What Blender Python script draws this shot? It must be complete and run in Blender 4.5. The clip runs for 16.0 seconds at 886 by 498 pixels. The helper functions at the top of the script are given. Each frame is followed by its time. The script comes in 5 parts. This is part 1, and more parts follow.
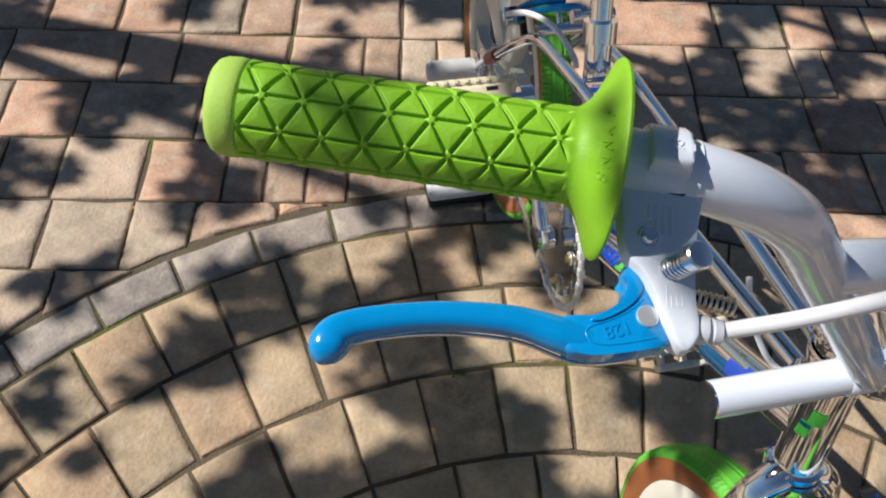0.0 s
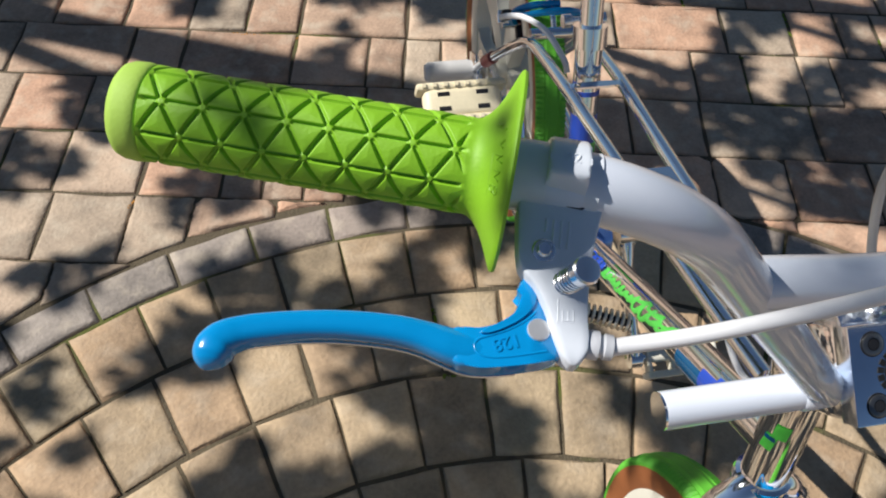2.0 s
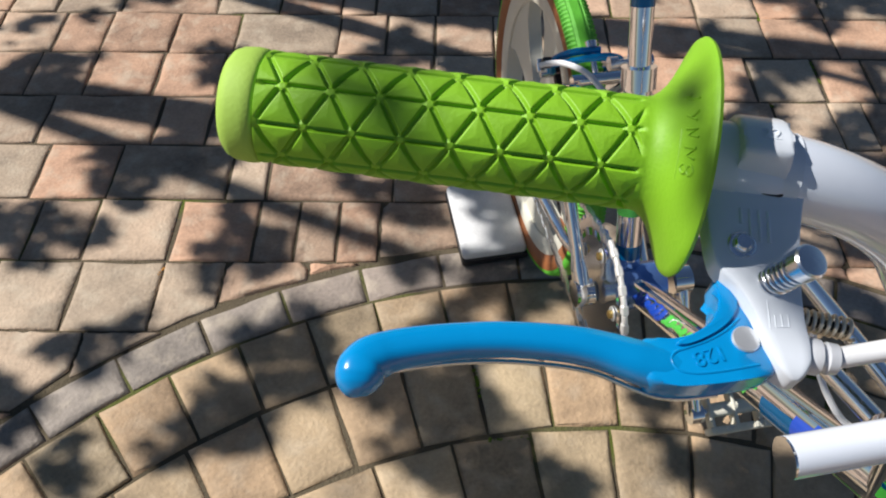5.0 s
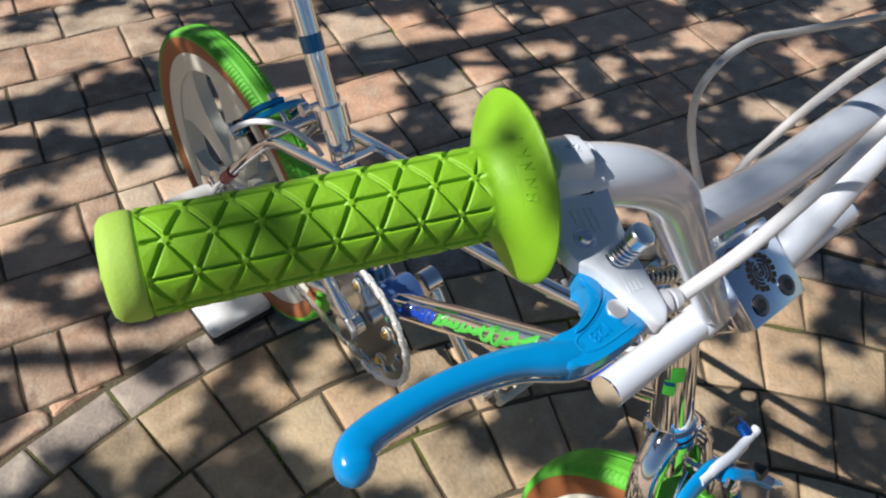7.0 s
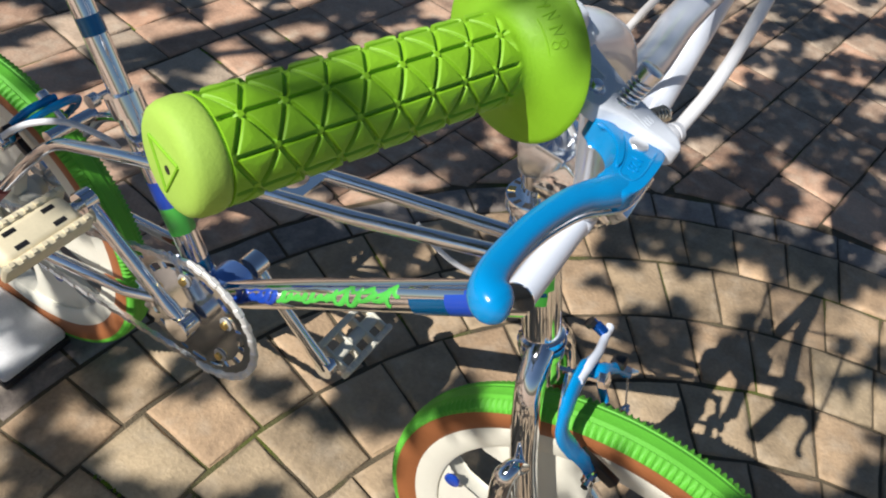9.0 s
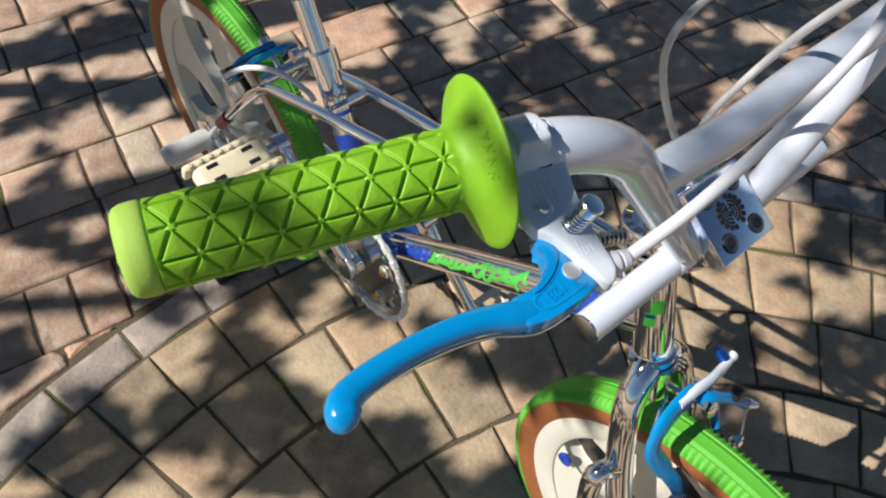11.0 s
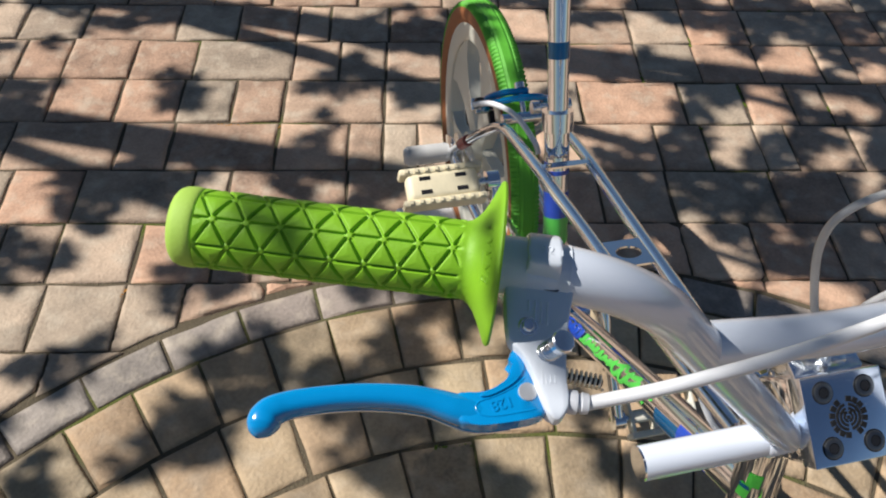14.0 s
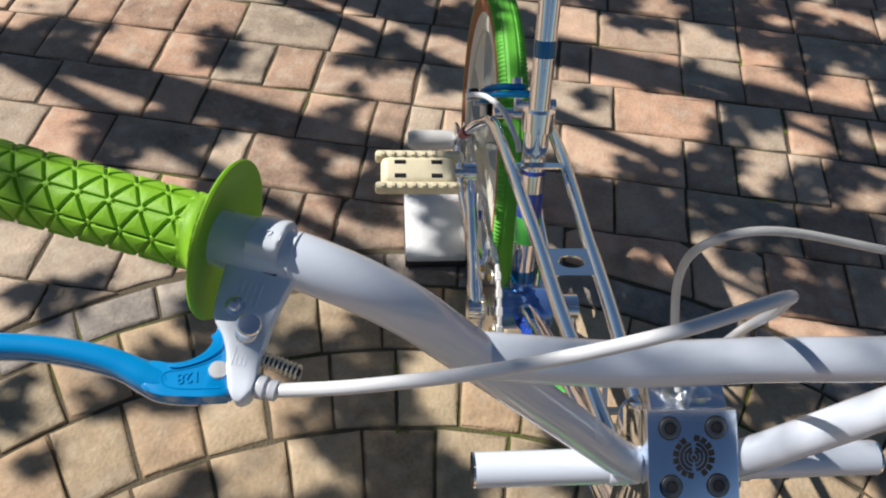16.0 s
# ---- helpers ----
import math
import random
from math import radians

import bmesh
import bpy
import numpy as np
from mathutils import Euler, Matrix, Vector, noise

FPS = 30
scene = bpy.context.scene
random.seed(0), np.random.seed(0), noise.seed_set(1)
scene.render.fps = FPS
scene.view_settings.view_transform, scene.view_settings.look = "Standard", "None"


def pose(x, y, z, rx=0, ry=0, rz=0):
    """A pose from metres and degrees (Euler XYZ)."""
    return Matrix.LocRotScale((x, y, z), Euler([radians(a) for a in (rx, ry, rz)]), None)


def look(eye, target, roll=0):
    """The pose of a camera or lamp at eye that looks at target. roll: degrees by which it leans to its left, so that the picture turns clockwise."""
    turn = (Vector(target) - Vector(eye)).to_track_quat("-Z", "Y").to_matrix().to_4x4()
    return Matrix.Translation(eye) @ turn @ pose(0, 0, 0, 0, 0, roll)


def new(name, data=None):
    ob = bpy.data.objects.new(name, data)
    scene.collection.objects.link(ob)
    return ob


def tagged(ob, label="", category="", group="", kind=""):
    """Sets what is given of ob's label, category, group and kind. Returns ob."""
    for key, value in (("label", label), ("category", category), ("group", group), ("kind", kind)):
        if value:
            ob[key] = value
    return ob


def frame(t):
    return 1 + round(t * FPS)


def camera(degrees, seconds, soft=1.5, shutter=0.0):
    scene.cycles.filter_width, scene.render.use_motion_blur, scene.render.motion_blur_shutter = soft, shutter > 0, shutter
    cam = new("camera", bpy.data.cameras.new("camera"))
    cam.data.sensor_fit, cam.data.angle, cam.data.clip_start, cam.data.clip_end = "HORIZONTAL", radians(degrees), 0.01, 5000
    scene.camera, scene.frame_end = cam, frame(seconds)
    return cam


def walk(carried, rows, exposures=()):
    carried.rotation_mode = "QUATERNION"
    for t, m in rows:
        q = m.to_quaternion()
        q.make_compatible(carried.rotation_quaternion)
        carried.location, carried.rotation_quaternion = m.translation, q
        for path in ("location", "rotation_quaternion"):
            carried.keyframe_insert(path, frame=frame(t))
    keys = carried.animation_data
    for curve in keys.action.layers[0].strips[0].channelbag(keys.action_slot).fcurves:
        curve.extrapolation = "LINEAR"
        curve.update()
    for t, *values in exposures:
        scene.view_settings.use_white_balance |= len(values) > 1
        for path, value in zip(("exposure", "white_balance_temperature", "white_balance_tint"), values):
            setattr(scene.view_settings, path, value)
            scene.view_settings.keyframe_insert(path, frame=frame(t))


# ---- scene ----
from mathutils import noise

cam = camera(58.1, 16.0, soft=2.0)
PATH = [
    (0, (-0.32348, -0.61848, 1.14754), (-0.18042, -0.07681, 0.31921), 4.379),
    (0.5, (-0.29879, -0.62663, 1.15114), (-0.16159, -0.07942, 0.32548), 4.089),
    (1, (-0.28955, -0.63052, 1.15379), (-0.15571, -0.08178, 0.32858), 4.023),
    (1.5, (-0.28582, -0.62825, 1.15094), (-0.15645, -0.08232, 0.32315), 4.063),
    (2, (-0.28772, -0.62267, 1.15122), (-0.16523, -0.07795, 0.32159), 3.961),
    (2.5, (-0.28988, -0.62395, 1.15004), (-0.18184, -0.07582, 0.32066), 3.702),
    (3, (-0.298, -0.62962, 1.1496), (-0.20992, -0.07198, 0.32421), 3.217),
    (3.2, (-0.29785, -0.62806, 1.15032), (-0.21856, -0.06572, 0.32723), 2.905),
    (5.3, (-0.32684, -0.60769, 1.10629), (-0.1894, 0.01425, 0.33538), -0.390),
    (5.5, (-0.32658, -0.60897, 1.11368), (-0.15869, 0.01302, 0.34887), -0.028),
    (6, (-0.32945, -0.61913, 1.12304), (-0.08223, -0.00887, 0.37041), 0.777),
    (6.5, (-0.34765, -0.63765, 1.13768), (-0.01847, -0.05729, 0.39281), 2.057),
    (7, (-0.37595, -0.59535, 1.13332), (0.07854, -0.09923, 0.39352), 4.533),
    (7.5, (-0.40858, -0.57252, 1.10994), (0.16867, -0.18378, 0.39185), 8.274),
    (8, (-0.45338, -0.55871, 1.09447), (0.19953, -0.2625, 0.39736), 11.798),
    (8.2, (-0.45594, -0.54978, 1.08838), (0.21435, -0.28076, 0.39676), 12.857),
    (10.3, (-0.42659, -0.56438, 1.14992), (0.10641, -0.22486, 0.37492), 5.905),
    (10.5, (-0.41294, -0.56902, 1.15993), (0.08454, -0.20264, 0.37362), 5.490),
    (11, (-0.37565, -0.60736, 1.16668), (0.03418, -0.16546, 0.36871), 3.087),
    (11.5, (-0.3636, -0.63269, 1.1772), (-0.03168, -0.13008, 0.37895), 1.948),
    (12, (-0.34878, -0.6579, 1.18272), (-0.08185, -0.1097, 0.39012), 1.841),
    (12.5, (-0.32357, -0.64871, 1.18877), (-0.10321, -0.07189, 0.40218), 2.426),
    (13, (-0.30037, -0.66879, 1.19269), (-0.11381, -0.0745, 0.41038), 2.688),
    (13.5, (-0.28823, -0.67071, 1.19856), (-0.12196, -0.06537, 0.42016), 2.783),
    (14, (-0.30179, -0.64854, 1.19801), (-0.14241, -0.0375, 0.42261), 2.950),
    (14.5, (-0.31207, -0.62806, 1.19224), (-0.15552, -0.01531, 0.41762), 3.658),
    (15, (-0.3172, -0.63477, 1.19135), (-0.17508, -0.02211, 0.4139), 4.297),
    (15.5, (-0.27558, -0.65275, 1.18147), (-0.16347, -0.04102, 0.39839), 4.695),
    (16, (-0.17609, -0.66378, 1.20108), (-0.09992, -0.05354, 0.41253), 4.969),
]
walk(cam, [(t, look(eye, target, roll)) for t, eye, target, roll in PATH])

# ---- world, sun ----
SUN_FROM = Vector((-0.90, 0.36, 1.0)).normalized()
world = bpy.data.worlds.new("sky")
scene.world = world
world.use_nodes = True
sky = world.node_tree.nodes.new("ShaderNodeTexSky")
sky.sky_type, sky.sun_disc = "NISHITA", False
sky.air_density, sky.dust_density, sky.ozone_density = 1.0, 0.3, 3.0
sky.sun_elevation = math.asin(SUN_FROM.z)
sky.sun_rotation = math.atan2(SUN_FROM.x, SUN_FROM.y)
world.node_tree.links.new(sky.outputs["Color"], world.node_tree.nodes["Background"].inputs["Color"])
world.node_tree.nodes["Background"].inputs["Strength"].default_value = 0.045
sun = new("sun", bpy.data.lights.new("sun", "SUN"))
sun.data.energy, sun.data.angle, sun.data.color = 5.0, radians(0.36), (1.0, 0.955, 0.90)
sun.matrix_world = look(SUN_FROM * 20, (0, 0, 0))
scene.view_settings.exposure = 0.28


# ---- materials ----
def material(name, color, rough=0.5, metal=0.0, coat=0.0, spread=0.12, scale=40.0, fine=300.0, bump=0.0, dirt=0.0, random_tone=0.0, warm=0.0, island=False, pale=0.0):
    """A surface with tone variation at two scales, rough patches and fine relief."""
    m = bpy.data.materials.new(name)
    m.use_nodes = True
    nodes, links = m.node_tree.nodes, m.node_tree.links
    b = nodes["Principled BSDF"]
    b.inputs["Metallic"].default_value = metal
    b.inputs["Coat Weight"].default_value = coat
    b.inputs["Coat Roughness"].default_value = 0.04
    where = nodes.new("ShaderNodeTexCoord").outputs["Object"]
    own = nodes.new("ShaderNodeNewGeometry").outputs["Random Per Island"] if island else nodes.new("ShaderNodeObjectInfo").outputs["Random"]
    if random_tone:
        shift = nodes.new("ShaderNodeVectorMath")
        shift.operation = "MULTIPLY_ADD"
        links.new(own, shift.inputs[0])
        shift.inputs[1].default_value = (13.0, 29.0, 7.0)
        links.new(where, shift.inputs[2])
        where = shift.outputs[0]

    def noise_tex(size, detail=4.0):
        n = nodes.new("ShaderNodeTexNoise")
        n.inputs["Scale"].default_value, n.inputs["Detail"].default_value = size, detail
        links.new(where, n.inputs["Vector"])
        return n.outputs["Fac"]

    def math_node(op, a, b2):
        n = nodes.new("ShaderNodeMath")
        n.operation = op
        for socket, value in zip(n.inputs, (a, b2)):
            if isinstance(value, (int, float)):
                socket.default_value = value
            else:
                links.new(value, socket)
        return n.outputs[0]

    coarse, small = noise_tex(scale), noise_tex(fine, 3.0)
    tone = math_node("ADD", math_node("MULTIPLY", math_node("SUBTRACT", coarse, 0.5), 2.4 * spread), math_node("MULTIPLY", math_node("SUBTRACT", small, 0.5), 1.2 * spread))
    if random_tone:
        tone = math_node("ADD", tone, math_node("MULTIPLY", math_node("SUBTRACT", own, 0.5), random_tone))
    gain = math_node("ADD", tone, 1.0)
    mix = nodes.new("ShaderNodeVectorMath")
    mix.operation = "SCALE"
    mix.inputs[0].default_value = color
    links.new(gain, mix.inputs["Scale"])
    out = mix.outputs[0]
    if warm:
        spin = math_node("FRACT", math_node("MULTIPLY", own, 37.7), 0.0)
        tint = nodes.new("ShaderNodeMix")
        tint.data_type = "RGBA"
        tint.inputs["A"].default_value = (1.0, 1.0, 1.0, 1)
        tint.inputs["B"].default_value = (1.0 + 0.7 * warm, 1.0 - 0.20 * warm, 1.0 - 0.50 * warm, 1)
        links.new(spin, tint.inputs["Factor"])
        times = nodes.new("ShaderNodeVectorMath")
        times.operation = "MULTIPLY"
        links.new(out, times.inputs[0])
        links.new(tint.outputs["Result"], times.inputs[1])
        out = times.outputs[0]
    if pale:
        worn = nodes.new("ShaderNodeMix")
        worn.data_type = "RGBA"
        worn.inputs["B"].default_value = (0.56, 0.48, 0.37, 1)
        lift = nodes.new("ShaderNodeMapRange")
        lift.inputs["From Min"].default_value, lift.inputs["From Max"].default_value = 0.50, 0.72
        lift.inputs["To Max"].default_value = pale
        links.new(noise_tex(scale * 1.7, 7.0), lift.inputs["Value"])
        links.new(lift.outputs[0], worn.inputs["Factor"])
        links.new(out, worn.inputs["A"])
        out = worn.outputs["Result"]
    if dirt:
        spots = nodes.new("ShaderNodeMix")
        spots.data_type = "RGBA"
        spots.inputs["B"].default_value = (0.05, 0.04, 0.03, 1)
        ramp = nodes.new("ShaderNodeMapRange")
        ramp.inputs["From Min"].default_value, ramp.inputs["From Max"].default_value = 0.58, 0.75
        ramp.inputs["To Max"].default_value = dirt
        links.new(noise_tex(scale * 0.6, 6.0), ramp.inputs["Value"])
        links.new(ramp.outputs[0], spots.inputs["Factor"])
        links.new(out, spots.inputs["A"])
        out = spots.outputs["Result"]
    links.new(out, b.inputs["Base Color"])
    links.new(math_node("ADD", math_node("MULTIPLY", math_node("SUBTRACT", coarse, 0.5), 0.25 * min(rough, 0.5)), rough), b.inputs["Roughness"])
    if bump:
        relief = nodes.new("ShaderNodeBump")
        relief.inputs["Strength"].default_value, relief.inputs["Distance"].default_value = 1.0, bump
        links.new(math_node("ADD", math_node("MULTIPLY", coarse, 0.6), small), relief.inputs["Height"])
        links.new(relief.outputs[0], b.inputs["Normal"])
    return m


RUBBER = material("lime_rubber", (0.205, 0.45, 0.013), 0.55, spread=0.07, scale=60, fine=900, bump=0.00012)
WORN = material("dusty_lime_rubber", (0.33, 0.52, 0.075), 0.7, spread=0.08, scale=60, fine=900, bump=0.00012)
BLUE = material("blue_lacquer", (0.0, 0.235, 0.56), 0.22, coat=0.25, spread=0.05, scale=30)
WHITE = material("white_paint", (0.71, 0.765, 0.86), 0.26, coat=0.8, spread=0.02, scale=12)
CAST_WHITE = material("white_cast_paint", (0.68, 0.73, 0.80), 0.34, coat=0.35, spread=0.03, scale=90, bump=0.00003)
CHROME = material("chrome", (0.88, 0.89, 0.91), 0.05, 1.0, spread=0.03, scale=30)
STEEL = material("zinc_steel", (0.80, 0.82, 0.85), 0.24, 1.0, spread=0.10, scale=120)
ALLOY = material("brushed_alloy", (0.80, 0.87, 0.97), 0.16, 1.0, spread=0.06, scale=60)
GUNMETAL = material("dark_grey_steel", (0.16, 0.17, 0.18), 0.3, 0.9, spread=0.1)
INK = material("black_ink", (0.006, 0.006, 0.007), 0.7, spread=0.2)
# black parts; also fills drawn holes and slots in place of their shade
DARK = material("black_parts_and_hole_shade", (0.015, 0.015, 0.017), 0.4, spread=0.2)
CABLE = material("white_cable_housing", (0.74, 0.75, 0.77), 0.38, coat=0.2, spread=0.04, scale=50)
HAZY = material("hazy_cable_housing", (0.50, 0.50, 0.49), 0.32, coat=0.3, spread=0.06, scale=50)
TYRE = material("green_tyre", (0.10, 0.42, 0.030), 0.62, spread=0.10, scale=30, fine=400, bump=0.0003)
WALL = material("gum_sidewall", (0.30, 0.105, 0.035), 0.6, spread=0.14, scale=25)
IVORY = material("ivory_nylon", (0.70, 0.68, 0.58), 0.42, spread=0.05, scale=20)
PEDAL = material("yellowed_nylon", (0.74, 0.66, 0.46), 0.5, spread=0.12, scale=40)
ANODISED = material("blue_anodised", (0.01, 0.10, 0.42), 0.25, 0.7, spread=0.06)
DECAL_BLUE = material("blue_decal", (0.010, 0.055, 0.38), 0.3, coat=0.6, spread=0.05)
DECAL_TEAL = material("teal_decal", (0.0, 0.12, 0.30), 0.22, 0.5, coat=0.6, spread=0.05)
DECAL_GREEN = material("green_decal", (0.07, 0.46, 0.06), 0.35, coat=0.6, spread=0.05)
PALE = material("pale_grey_plastic", (0.60, 0.62, 0.66), 0.3, coat=0.4, spread=0.05)
BB_BLUE = material("blue_shell", (0.16, 0.30, 0.66), 0.22, 0.75, spread=0.06)
POLISHED = material("polished_alloy", (0.84, 0.85, 0.86), 0.13, 1.0, spread=0.06, scale=50)
SILVER = material("matt_silver", (0.74, 0.75, 0.76), 0.30, 0.7, spread=0.05)
NICKEL = material("nickel_chain", (0.80, 0.79, 0.76), 0.4, 0.35, spread=0.08)
SPRING = material("spring_wire", (0.78, 0.72, 0.58), 0.30, 0.5, spread=0.1)
BRASS = material("brass", (0.62, 0.45, 0.16), 0.3, 1.0, spread=0.1)
BOARD = material("white_board", (0.70, 0.71, 0.72), 0.5, spread=0.22, scale=24)
GREY_RUBBER = material("grey_rubber", (0.58, 0.58, 0.57), 0.6, spread=0.1)
PAVER_OUT = material("rose_grey_paver", (0.375, 0.300, 0.222), 0.80, spread=0.46, scale=15, fine=150, pale=0.5, bump=0.0017, dirt=0.45, random_tone=0.52, warm=0.34)
PAVER_OUT_FAR = material("rose_grey_paver", (0.375, 0.300, 0.222), 0.80, spread=0.46, scale=15, fine=150, pale=0.5, bump=0.0017, dirt=0.45, random_tone=0.52, warm=0.34, island=True)
PAVER_IN = material("tan_paver", (0.360, 0.280, 0.178), 0.78, spread=0.46, scale=15, fine=150, pale=0.3, bump=0.0017, dirt=0.40, random_tone=0.40, warm=0.14)
PAVER_IN_FAR = material("tan_paver", (0.360, 0.280, 0.178), 0.78, spread=0.46, scale=15, fine=150, pale=0.3, bump=0.0017, dirt=0.40, random_tone=0.40, warm=0.14, island=True)
PAVER_EDGE = material("grey_border_paver", (0.270, 0.236, 0.205), 0.80, spread=0.46, scale=15, fine=150, pale=0.5, bump=0.0017, dirt=0.4, random_tone=0.35, warm=0.06)
PAVER_EDGE_FAR = material("grey_border_paver", (0.270, 0.236, 0.205), 0.80, spread=0.46, scale=15, fine=150, pale=0.5, bump=0.0017, dirt=0.4, random_tone=0.35, warm=0.06, island=True)
SAND = material("joint_sand", (0.100, 0.080, 0.050), 0.95, spread=0.4, scale=9, fine=260, bump=0.003)
grow = SAND.node_tree
patch = grow.nodes.new("ShaderNodeTexNoise")
patch.inputs["Scale"].default_value, patch.inputs["Detail"].default_value = 3.5, 3.0
grow.links.new(grow.nodes["Texture Coordinate"].outputs["Object"], patch.inputs["Vector"])
span = grow.nodes.new("ShaderNodeMapRange")
span.inputs["From Min"].default_value, span.inputs["From Max"].default_value = 0.57, 0.70
grow.links.new(patch.outputs["Fac"], span.inputs["Value"])
moss = grow.nodes.new("ShaderNodeMix")
moss.data_type = "RGBA"
moss.inputs["B"].default_value = (0.085, 0.115, 0.008, 1)
old = grow.nodes["Principled BSDF"].inputs["Base Color"].links[0].from_socket
grow.links.new(span.outputs[0], moss.inputs["Factor"])
grow.links.new(old, moss.inputs["A"])
grow.links.new(moss.outputs["Result"], grow.nodes["Principled BSDF"].inputs["Base Color"])
BARK = material("bark", (0.12, 0.085, 0.06), 0.9, spread=0.3, scale=12, bump=0.01)
LEAF = material("leaf", (0.055, 0.105, 0.02), 0.55, spread=0.3, scale=3)


# ---- mesh helpers ----
def smooth_mesh(bm, angle=35):
    for f in bm.faces:
        f.smooth = True
    for e in bm.edges:
        if len(e.link_faces) == 2 and e.calc_face_angle(0) > radians(angle):
            e.smooth = False


def part(name, bm, mat, parent=None, label="", angle=35):
    """One mesh object from a bmesh in world coordinates, under a thing or a part."""
    bm.normal_update()
    smooth_mesh(bm, angle)
    me = bpy.data.meshes.new(name)
    bm.to_mesh(me)
    bm.free()
    me.materials.append(mat)
    ob = new(name, me)
    if parent:
        ob.parent = parent
        ob.matrix_parent_inverse = parent.matrix_basis.inverted() if parent.parent is None else Matrix()
    return tagged(ob, label) if label else ob


def frame_of(axis, hint=(0, 0, 1)):
    w = Vector(axis).normalized()
    u = Vector(hint) - w * w.dot(Vector(hint))
    if u.length < 1e-4:
        u = Vector((1, 0, 0)) - w * w.x
    u.normalize()
    return u, w.cross(u), w


def curve_points(points, steps=8):
    """A smooth line through the points."""
    p = [Vector(q) for q in points]
    p = [p[0] * 2 - p[1]] + p + [p[-1] * 2 - p[-2]]
    out = []
    for a, b, c, d in zip(p, p[1:], p[2:], p[3:]):
        for n in range(steps):
            t = n / steps
            out.append(0.5 * (2 * b + (c - a) * t + (2 * a - 5 * b + 4 * c - d) * t * t + (3 * b - a - 3 * c + d) * t ** 3))
    return out + [p[-2]]


def rounded_line(points, radius, steps=8):
    """A line of straight runs with rounded corners."""
    p = [Vector(q) for q in points]
    out = [p[0]]
    for a, b, c in zip(p, p[1:], p[2:]):
        r = min(radius, (a - b).length * 0.48, (c - b).length * 0.48)
        s, e = b + (a - b).normalized() * r, b + (c - b).normalized() * r
        out += [s.lerp(b, t).lerp(b.lerp(e, t), t) for t in [n / steps for n in range(steps + 1)]]
    return out + [p[-1]]


def add_tube(bm, points, radius, seg=16, flat=1.0, hint=(0, 0, 1), bore=0.0):
    """A round (or flattened) tube along the points; radius may be a list; bore leaves the ends open with a wall."""
    p = [Vector(q) for q in points]
    radii = radius if isinstance(radius, (list, tuple)) else [radius] * len(p)
    rings, u = [], None
    for n, q in enumerate(p):
        t = (p[min(n + 1, len(p) - 1)] - p[max(n - 1, 0)]).normalized()
        u = frame_of(t, u or hint)[0]
        v = t.cross(u)
        rings.append([bm.verts.new(q + radii[n] * (u * flat * math.cos(a) + v * math.sin(a))) for a in [2 * math.pi * k / seg for k in range(seg)]])
    for a, b in zip(rings, rings[1:]):
        for k in range(seg):
            bm.faces.new((a[k], a[(k + 1) % seg], b[(k + 1) % seg], b[k]))
    for ring, q, far, back in ((rings[0], p[0], p[1], True), (rings[-1], p[-1], p[-2], False)):
        if bore:
            inner = [bm.verts.new(q + (v.co - q) * bore) for v in ring]
            deep = [bm.verts.new(v.co + (far - q).normalized() * 0.02) for v in inner]
            for k in range(seg):
                j = (k + 1) % seg
                bm.faces.new((ring[j], ring[k], inner[k], inner[j]) if back else (ring[k], ring[j], inner[j], inner[k]))
                bm.faces.new((inner[j], inner[k], deep[k], deep[j]) if back else (inner[k], inner[j], deep[j], deep[k]))
            bm.faces.new(deep if not back else deep[::-1])
        else:
            bm.faces.new(ring[::-1] if back else ring)
    return bm


def tube(points, radius, **keys):
    return add_tube(bmesh.new(), points, radius, **keys)


def add_lathe(bm, profile, origin, axis, seg=32, hint=(0, 0, 1)):
    """Rings of (along, radius) about an axis, closed at both ends."""
    u, v, w = frame_of(axis, hint)
    o, rings = Vector(origin), []
    for along, r in profile:
        rings.append([bm.verts.new(o + w * along + max(r, 1e-5) * (u * math.cos(a) + v * math.sin(a))) for a in [2 * math.pi * k / seg for k in range(seg)]])
    for a, b in zip(rings, rings[1:]):
        for k in range(seg):
            bm.faces.new((a[k], a[(k + 1) % seg], b[(k + 1) % seg], b[k]))
    bm.faces.new(rings[0][::-1])
    bm.faces.new(rings[-1])
    return bm


def lathe(profile, origin, axis, **keys):
    return add_lathe(bmesh.new(), profile, origin, axis, **keys)


def add_box(bm, centre, size, axes=((1, 0, 0), (0, 1, 0), (0, 0, 1)), bevel=0.0, segments=2):
    m = Matrix([[axes[c][r] for c in range(3)] for r in range(3)]).to_4x4()
    made = bmesh.ops.create_cube(bm, size=1.0, matrix=Matrix.Translation(centre) @ m @ Matrix.Diagonal((*size, 1)))
    if bevel:
        edges = list({e for v in made["verts"] for e in v.link_edges})
        bmesh.ops.bevel(bm, geom=edges, offset=bevel, segments=segments, affect="EDGES", profile=0.5)
    return bm


def box(centre, size, **keys):
    return add_box(bmesh.new(), centre, size, **keys)


